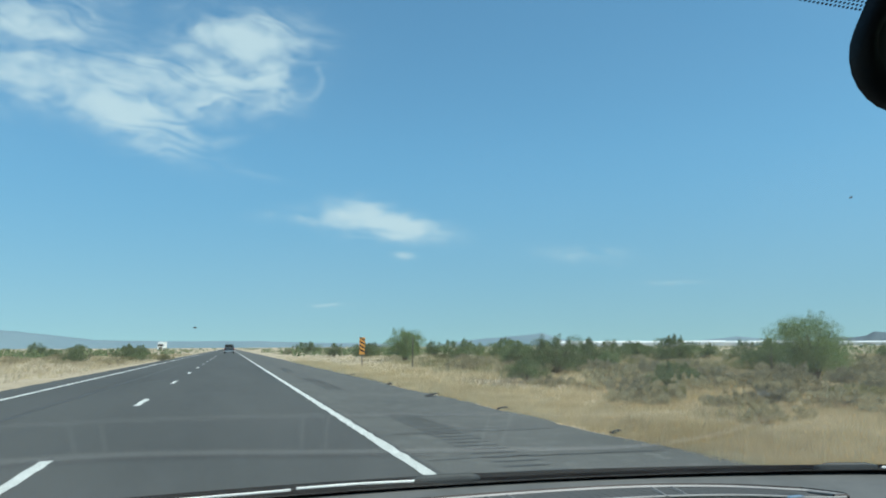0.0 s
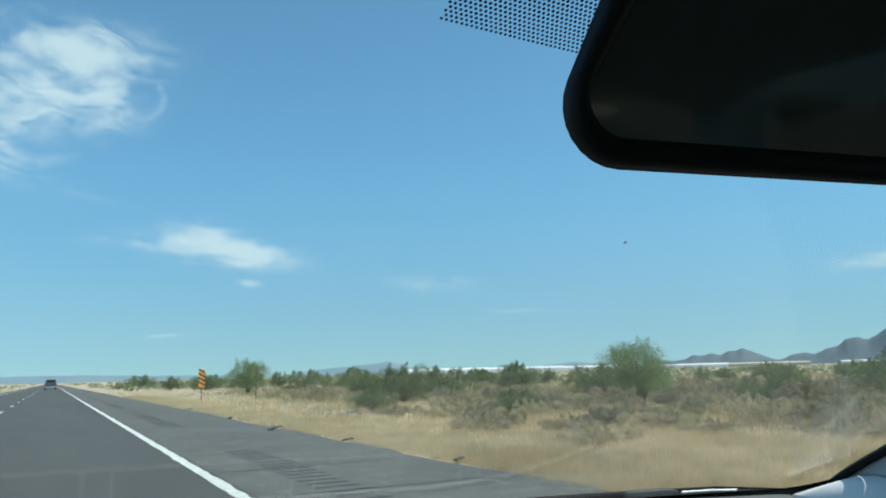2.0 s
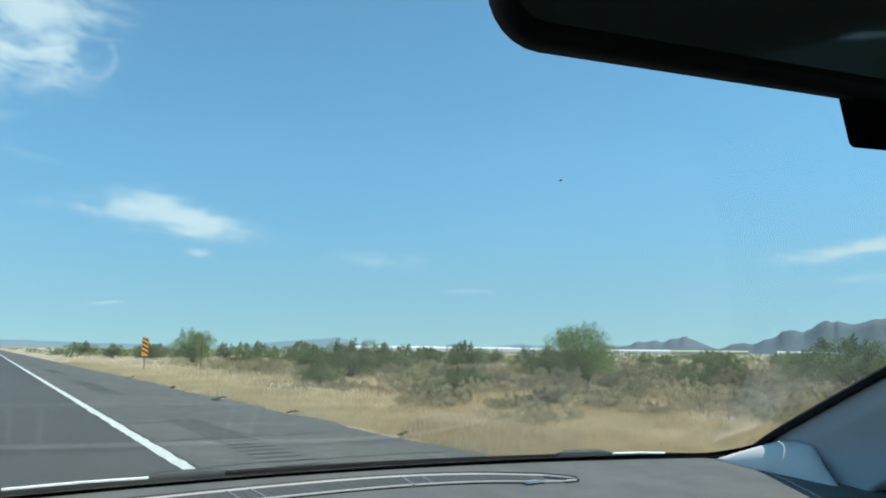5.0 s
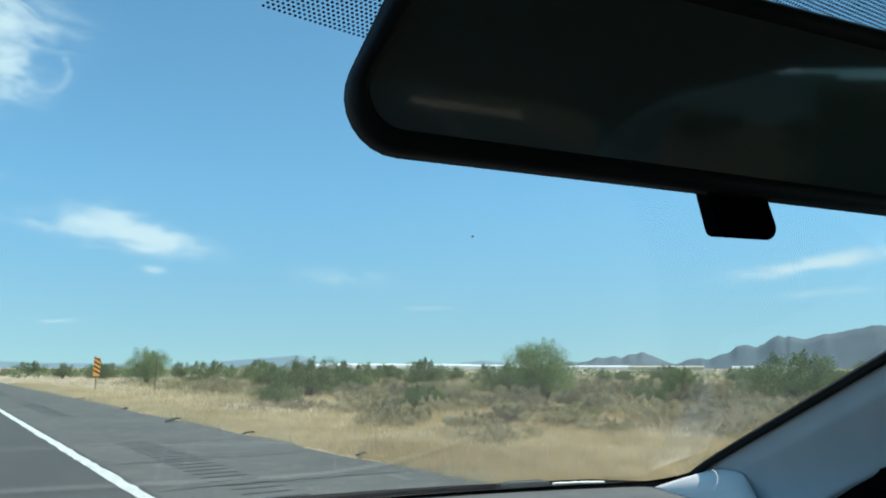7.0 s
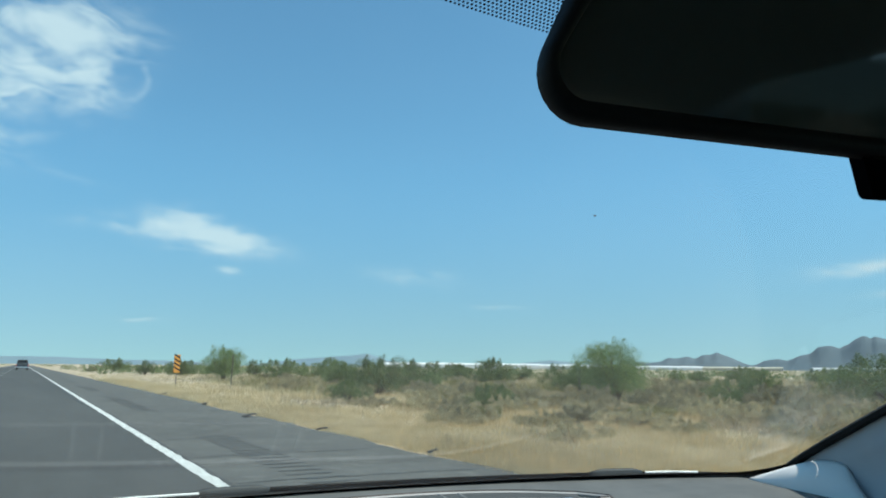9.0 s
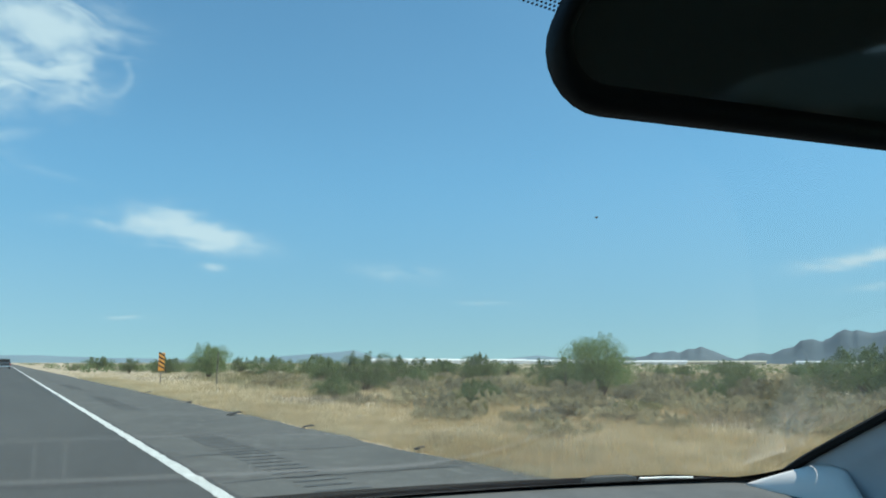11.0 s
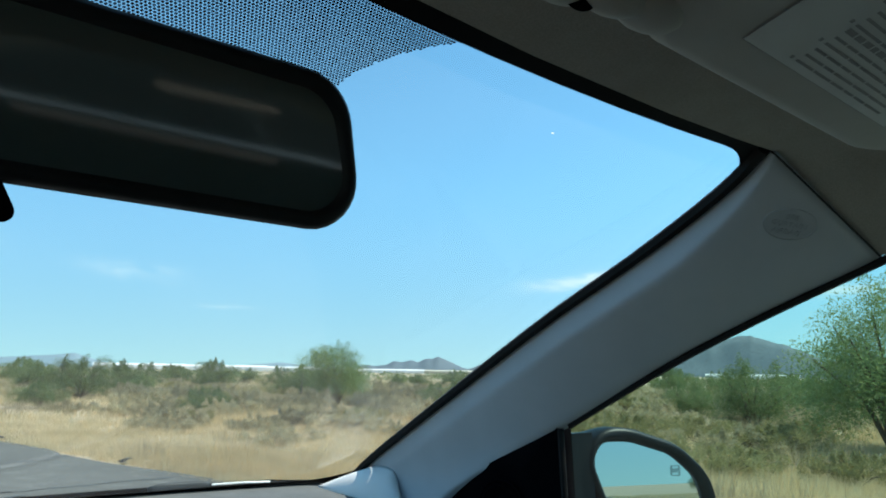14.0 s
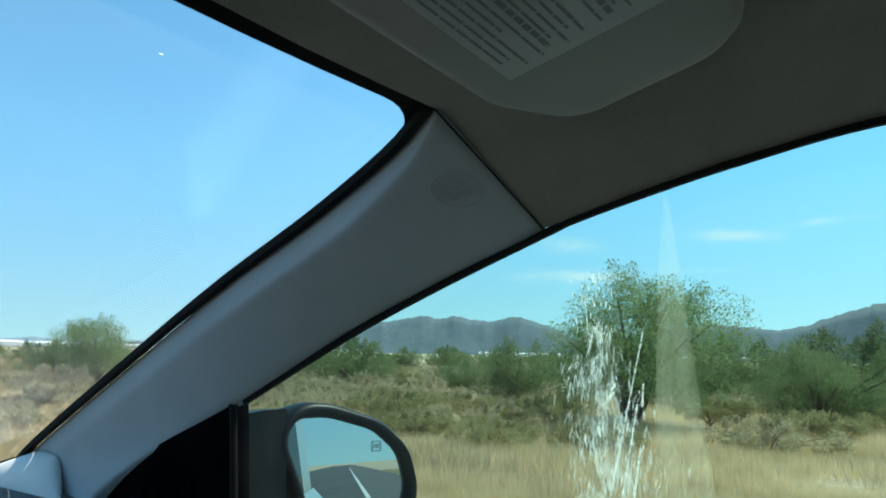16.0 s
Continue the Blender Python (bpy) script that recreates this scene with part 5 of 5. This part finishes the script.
def make_door():
    """The passenger's window with its frame, the black corner panel and the outside mirror."""
    y_end = -0.95
    top = [Vector((0.892, 0.36, 0.99)), Vector((0.885, 0.275, 1.049)), Vector((0.879, 0.16, 1.112)), Vector((0.875, 0.07, 1.155)), Vector((0.872, -0.03, 1.198))] + [q.copy() for q in rail[1:8]]
    top = [Vector((door_x(q.z), q.y, q.z)) for q in top]
    bm = bmesh.new()
    loft(bm, [[Vector((door_x(q.z + 0.006) + 0.012, q.y, q.z + 0.006)) for q in top], [Vector((door_x(0.84) + 0.012, q.y, 0.84)) for q in top]])
    face_cabin(bm)
    g = part("side_window", bm, M_SIDEGLASS, car, "closed passenger window with dried splashes", True)
    g.visible_shadow = False
    bm = bmesh.new()
    tube(bm, [q + Vector((0.004, 0, -0.001)) for q in spline(top[1:], 60)], 0.0036, 6)
    part("window_seal", bm, M_RUBBER, car, "black rubber window seal")
    # corner panel ahead of the window
    bm = bmesh.new()
    F = [Vector((door_x(1.05), 0.286, 1.047)), Vector((door_x(1.0), 0.376, 1.003)), Vector((door_x(0.95) + 0.02, 0.50, 0.952)), Vector((door_x(0.85) + 0.06, 0.70, 0.85))]
    R = [Vector((door_x(1.045), 0.283, 1.045)), Vector((door_x(1.0), 0.283, 1.0)), Vector((door_x(0.94), 0.283, 0.94)), Vector((door_x(0.8), 0.283, 0.80))]
    loft(bm, [F, [f.lerp(r, 0.5) + Vector((-0.006, 0, 0)) for f, r in zip(F, R)], [r + Vector((-0.006, 0, 0)) for r in R], [r + Vector((0.02, 0, 0)) for r in R]])
    sail = part("corner_panel", bm, M_DULL, car, "black plastic mirror corner panel")
    bm = bmesh.new()
    tube(bm, [Vector((door_x(z) - 0.008, 0.279, z)) for z in (1.045, 0.98, 0.9, 0.82)], 0.0035, 8)
    part("panel_edge", bm, M_RUBBER, sail)
    bm = bmesh.new()
    c = Vector((door_x(0.955) - 0.008, 0.36, 0.955))
    for r0, w in ((0.030, 0.002), (0.024, 0.003), (0.012, 0.002)):
        tube(bm, [c + Vector((-w, r0 * math.cos(a), r0 * math.sin(a))) for a in [2 * math.pi * k / 24 for k in range(25)]], 0.0016, 5, False)
    part("speaker_ring", bm, M_DULL, sail)
    # dried splash on the outside of the glass
    rng = random.Random(17)
    bm = bmesh.new()

    def G(y, z, o=0.016):
        return Vector((door_x(z) + o, y, z))
    for i in range(2700):
        t = rng.random() ** 0.8
        z = 1.128 - 0.17 * t
        y = -0.066 - 0.002 * t + rng.gauss(0, 0.006 + 0.011 * min(1.0, t * 2.5)) + 0.006 * math.sin(t * 7)
        if noise.noise((y * 160, z * 40, 3.0)) < -0.12:
            continue
        ln, wd = rng.uniform(0.003, 0.013), rng.uniform(0.00007, 0.00026) * (2.6 if i % 19 == 0 else 1.0)
        sl = rng.gauss(0.12, 0.2)
        a, b = G(y, z), G(y + sl * ln, z - ln)
        s = Vector((0, wd, 0))
        bm.faces.new([bm.verts.new(v) for v in (a, a.lerp(b, 0.35) + s, b, a.lerp(b, 0.4) - s)])
    for i in range(60):
        z, y = rng.uniform(1.12, 1.165), -0.060 + rng.gauss(0, 0.009)
        a, b = G(y, z), G(y, z - rng.uniform(0.002, 0.006))
        s = Vector((0, 0.0003, 0))
        bm.faces.new([bm.verts.new(v) for v in (a - s, a + s, b + s, b - s)])
    for y0, z0, w, h, ta in ((-0.064, 1.1136, 0.0022, 0.0050, 0.1), (-0.071, 1.066, 0.0016, 0.0060, -0.7), (-0.074, 1.074, 0.0012, 0.0036, -0.6), (-0.062, 1.040, 0.0013, 0.0050, 0.2)):
        bm.faces.new([bm.verts.new(G(y0 + w * math.cos(q) * rng.uniform(0.8, 1.2) + ta * h * math.sin(q), z0 + h * math.sin(q) * rng.uniform(0.8, 1.2))) for q in [k * 0.628 for k in range(10)]])
    for y0, z0, y1, z1 in ((-0.0985, 1.118, -0.066, 0.975), (-0.0925, 1.062, -0.076, 0.975), (-0.0975, 1.078, -0.0960, 1.06), (-0.094, 1.030, -0.088, 0.99)):
        for k in range(30):
            t0 = k / 30
            t1 = t0 + rng.uniform(0.02, 0.05)
            a, b = G(y0 + (y1 - y0) * t0, z0 + (z1 - z0) * t0), G(y0 + (y1 - y0) * t1, z0 + (z1 - z0) * t1)
            s = Vector((0, rng.uniform(0.0003, 0.0009), 0))
            bm.faces.new([bm.verts.new(v) for v in (a - s, a + s, b + s, b - s)])
    part("dried_splash", bm, M_SPLASH, g, "white dried splash streaks running down the glass")
    # thin milky film round the streaks
    bm = bmesh.new()
    thick = bm.verts.layers.float.new("thickness")
    rows = []
    for i in range(13):
        t = i / 12
        z, half = 1.125 - 0.19 * t, 0.010 + 0.016 * min(1.0, 2.2 * t)
        row = []
        for q in (-1.0, -0.6, 0.0, 0.6, 1.0):
            v = bm.verts.new(G(-0.066 - 0.002 * t + half * q * (1 + 0.2 * noise.noise((z * 40, q, 1.0))), z, 0.0155))
            v[thick] = (1 - q * q) * min(1.0, 6 * t)
            row.append(v)
        rows.append(row)
    for r0, r1 in zip(rows, rows[1:]):
        for q in range(4):
            bm.faces.new((r0[q], r0[q + 1], r1[q + 1], r1[q]))
    part("splash_film", bm, M_SPLASHFILM, g, "thin milky film round the streaks")
    bm = bmesh.new()
    loft(bm, [[G(-0.1175, 1.222), G(-0.1205, 1.222)], [G(-0.112, 1.17), G(-0.127, 1.17)], [G(-0.108, 1.10), G(-0.135, 1.10)], [G(-0.1026, 1.0), G(-0.147, 1.0)], [G(-0.100, 0.88), G(-0.152, 0.88)]])
    sm = part("smear", bm, M_SMEARFILM, g, "pale wiped smear on the glass")
    # lower door, inner and outer skin
    bm = bmesh.new()
    rows = []
    for x, z in ((door_x(0.86) - 0.03, 0.86), (door_x(0.86) - 0.045, 0.80), (0.85, 0.55), (0.86, 0.32)):
        rows.append([(x, y, z) for y in (0.7, 0.3, -0.1, -0.5, y_end)])
    loft(bm, rows)
    part("door_trim", bm, M_GREY, car, "", True)


make_door()


def make_side_mirror():
    nm = Vector((-0.489, -0.868, 0.0815)).normalized()
    ax = Vector((0, 0, 1)).cross(nm).normalized()
    up = nm.cross(ax)
    C = Vector((1.157, 0.277, 0.9795))

    def P(u, v, w):
        return C + ax * u + up * v + nm * w
    base = [(-0.136, 0.037), (-0.070, 0.038), (-0.005, 0.020), (0.032, -0.010), (0.043, -0.050), (0.030, -0.092), (-0.082, -0.102)]
    rad = [0.026, 0.10, 0.08, 0.045, 0.045, 0.03, 0.03]

    def ring(g, w, shift=0.0):
        cs = [(-0.045 + (u + 0.045) * (1 + g / 0.085) + shift, -0.03 + (v + 0.03) * (1 + g / 0.062)) for u, v in base]
        return [P(u, v, w) for u, v in round_poly(cs, [max(0.006, r + g) for r in rad], 8)]
    bm = bmesh.new()
    loft(bm, [ring(-0.001, -0.004), ring(0.003, 0.010), ring(0.011, 0.014), ring(0.0165, 0.006), ring(0.0175, -0.02), ring(0.012, -0.05, -0.01), ring(-0.006, -0.08, -0.02), ring(-0.03, -0.098, -0.03)], True)
    bm.faces.new([bm.verts.new(q) for q in ring(-0.03, -0.098, -0.03)])
    bmesh.ops.remove_doubles(bm, verts=bm.verts[:], dist=1e-6)
    bmesh.ops.recalc_face_normals(bm, faces=bm.faces[:])
    sm = part("side_mirror", bm, M_HOUSING, car, "black outside mirror with a heated glass", True)
    bm = bmesh.new()
    bm.faces.new([bm.verts.new(q) for q in ring(0.0, 0.0)])
    part("mirror_glass", bm, M_MIRROR, sm, "clear mirror glass reflecting the road")
    # arm towards the door
    bm = bmesh.new()
    rows = []
    for t in (0.0, 0.25, 0.5, 0.75, 1.0):
        u = -0.128 - 0.115 * t
        rows.append([P(u, v, w) for v, w in ((0.050 - 0.022 * t * t, 0.010), (0.050 - 0.022 * t * t, -0.05), (-0.10, -0.05), (-0.12, 0.010))])
    vr = loft(bm, rows, True)
    bm.faces.new(vr[0])
    bm.faces.new(vr[-1])
    bmesh.ops.recalc_face_normals(bm, faces=bm.faces[:])
    part("mirror_arm", bm, M_HOUSING, sm)
    # heating symbol on the glass
    bm = bmesh.new()
    tube(bm, [P(u, v, 0.0012) for u, v in round_poly([(-0.0065, 0.006), (0.0065, 0.006), (0.0065, -0.006), (-0.0065, -0.006)], [0.002] * 4, 4)] + [P(-0.0065, 0.004, 0.0012)], 0.00035, 5)
    for k in (-1, 0, 1):
        tube(bm, [P(k * 0.0032 + 0.0005 * math.sin(j * 1.6), 0.0032 - j * 0.0012, 0.0012) for j in range(6)], 0.0003, 5)
    part("heating_symbol", bm, M_FRIT, sm, "small dark heating symbol")


make_side_mirror()


def make_body():
    """Outer body, floor, seats and rear glass, which close the car round the camera."""
    for sd in (1, -1):
        fx = (lambda x: x) if sd > 0 else (lambda x: 2 * XC - x)
        bm = bmesh.new()
        rows = []
        for x, z in ((0.955, 0.86), (1.005, 0.80), (1.03, 0.62), (1.02, 0.40), (0.98, 0.24), (0.80, 0.20)):
            rows.append([(fx(x - (0.12 if abs(y + 0.6) > 2.1 else 0.0)), y, z - (0.14 * (y - 0.5) if y > 0.5 and z > 0.5 else 0.0)) for y in (1.75, 1.2, 0.6, -0.1, -1.0, -2.0, -2.6, -3.0)])
        loft(bm, rows)
        part("body_side", bm, M_PAINT, car, "pale painted body side", True)
        # uprights behind the front window and at the rear quarter
        for y0, y1 in ((-0.56, -0.95), (-1.75, -2.4)):
            bm = bmesh.new()
            loft(bm, [[(fx(door_x(z) + 0.05), y0, z), (fx(door_x(z) + 0.05), y1, z)] for z in (0.80, 1.0, 1.15, 1.27)])
            thicken(bm, 0.03)
            part("window_frame", bm, M_PAINT, car)
        bm = bmesh.new()
        loft(bm, [[(fx(door_x(z) + 0.052), y, z) for y in (-0.95, -1.35, -1.75)] for z in (0.84, 1.0, 1.15, 1.28)])
        face_cabin(bm)
        t = part("rear_side_window", bm, M_PRIVACY, car, "tinted rear window")
        t.visible_shadow = False
        for wy in (1.25, -2.2):
            wheel("wheel", car, (fx(0.84), wy, 0.31), 0.31, 0.2)
    bm = bmesh.new()
    loft(bm, [[(2 * XC - door_x(z), y, z) for y in (0.45, 0.1, -0.3, -0.8)] for z in (0.84, 0.95, 1.05, 1.15)])
    face_cabin(bm)
    t = part("driver_window", bm, M_SIDEGLASS, car)
    t.visible_shadow = False
    bm = bmesh.new()
    rows = []
    for y, z in ((0.98, 0.885), (1.3, 0.84), (1.65, 0.76), (1.9, 0.62), (1.95, 0.40), (1.9, 0.24)):
        rows.append([(XC + (0.66 * k / 4) * (1.0 if y < 1.6 else 0.92), y - 0.05 * (k / 4) ** 2, z - 0.03 * (k / 4) ** 2) for k in range(-4, 5)])
    loft(bm, rows)
    part("hood", bm, M_PAINT, car, "", True)
    bm = bmesh.new()
    rows = []
    for y, z in ((-2.45, 0.93), (-2.9, 0.90), (-3.05, 0.7), (-3.08, 0.3)):
        rows.append([(XC + 0.64 * k / 4, y + 0.04 * (k / 4) ** 2, z) for k in range(-4, 5)])
    loft(bm, rows)
    part("trunk", bm, M_PAINT, car, "", True)
    bm = bmesh.new()
    box(bm, (XC, -0.6, 0.22), (1.3, 4.4, 0.06), bevel=0.02)
    part("floor", bm, M_SEAT, car)
    bm = bmesh.new()
    loft(bm, [[(XC + 0.64 * k / 4, y, z) for k in range(-4, 5)] for y, z in ((-1.98, 1.145), (-2.2, 1.04), (-2.45, 0.94))])
    face_cabin(bm)
    t = part("rear_window", bm, M_TINT, car, "tinted rear window")
    t.visible_shadow = False
    bm = bmesh.new()
    box(bm, (XC, -2.05, 0.90), (1.2, 0.75, 0.03), bevel=0.01)
    part("parcel_shelf", bm, M_SEAT, car)
    bm = bmesh.new()
    box(bm, (0.38, -2.02, 1.098), (0.36, 0.012, 0.024), bevel=0.004)
    part("brake_lamp", bm, M_STREAK, car, "pale lens of the high brake lamp")
    for x in (-0.09, 0.61):
        bm = bmesh.new()
        box(bm, (x, -0.55, 0.45), (0.5, 0.52, 0.16), bevel=0.05)
        box(bm, (0, 0, 0.23), (0.48, 0.14, 0.50), pose(x, -0.86, 0.48, -16, 0, 0), bevel=0.05)
        seat = part("front_seat", bm, M_SEAT, car, "grey-beige cloth front seat", True)
        bm = bmesh.new()
        box(bm, (x, -1.07, 0.985), (0.26, 0.10, 0.15), bevel=0.035)
        tube(bm, [(x - 0.06, -1.05, 0.88), (x - 0.06, -1.06, 0.95)], 0.007, 6)
        tube(bm, [(x + 0.06, -1.05, 0.88), (x + 0.06, -1.06, 0.95)], 0.007, 6)
        part("headrest", bm, M_SEAT, seat)
    bm = bmesh.new()
    box(bm, (XC, -1.5, 0.42), (1.15, 0.5, 0.18), bevel=0.05)
    box(bm, (0, 0, 0.28), (1.15, 0.16, 0.56), pose(XC, -1.78, 0.44, -20, 0, 0), bevel=0.05)
    part("rear_bench", bm, M_SEAT, car, "grey-beige cloth rear bench", True)


make_body()


# ---- debris on the shoulder ----
def tyre_scrap(x, y, turn, size, seed):
    """A curled strip torn from a tyre."""
    rng = random.Random(seed)
    root = tagged(new("tyre_scrap"), "curled black scrap of tyre on the road shoulder", "debris", "scraps on the shoulder")
    root.matrix_basis = pose(x, y, 0.0, 0, 0, turn)
    bm = bmesh.new()
    rows = []
    for i in range(9):
        t = i / 8
        w = size * 0.28 * (0.6 + 0.4 * math.sin(math.pi * t)) * rng.uniform(0.8, 1.1)
        z = 0.012 + size * 0.22 * abs(math.sin(2.3 * t + 0.3)) * t
        rows.append([((t - 0.5) * size, -w, z + rng.uniform(0, 0.01)), ((t - 0.5) * size, 0, z + 0.02), ((t - 0.5) * size, w, z + rng.uniform(0, 0.01))])
    loft(bm, rows)
    thicken(bm, 0.012)
    part("tread", bm, M_TYRE, root)


for i, (x, y, turn, size) in enumerate(((4.35, 16.2, 20, 0.34), (4.6, 12.4, -30, 0.2), (4.5, 21.5, 70, 0.25), (4.7, 8.6, 10, 0.16), (4.55, 29.0, -15, 0.3))):
    tyre_scrap(x, y, turn, size, 60 + i)


def stone(x, y, r, seed):
    rng = random.Random(seed)
    root = tagged(new("stone"), "small pale stone at the edge of the asphalt", "stone", "stones at the road edge")
    root.matrix_basis = pose(x, y, -0.02, 0, 0, rng.uniform(0, 360))
    bm = bmesh.new()
    bmesh.ops.create_icosphere(bm, subdivisions=2, radius=r)
    for v in bm.verts:
        v.co = Vector((v.co.x * 1.3, v.co.y, v.co.z * 0.7)) * (1 + 0.25 * noise.noise(v.co * (1.2 / r) + Vector((seed, 0, 0))))
    part("rock", bm, M_SOIL, root)


rng_stone = random.Random(77)
for i in range(26):
    stone(EDGE_R + rng_stone.uniform(-0.1, 0.5), 5.0 + i * 1.15 + rng_stone.uniform(-0.4, 0.4), rng_stone.uniform(0.025, 0.07), i)
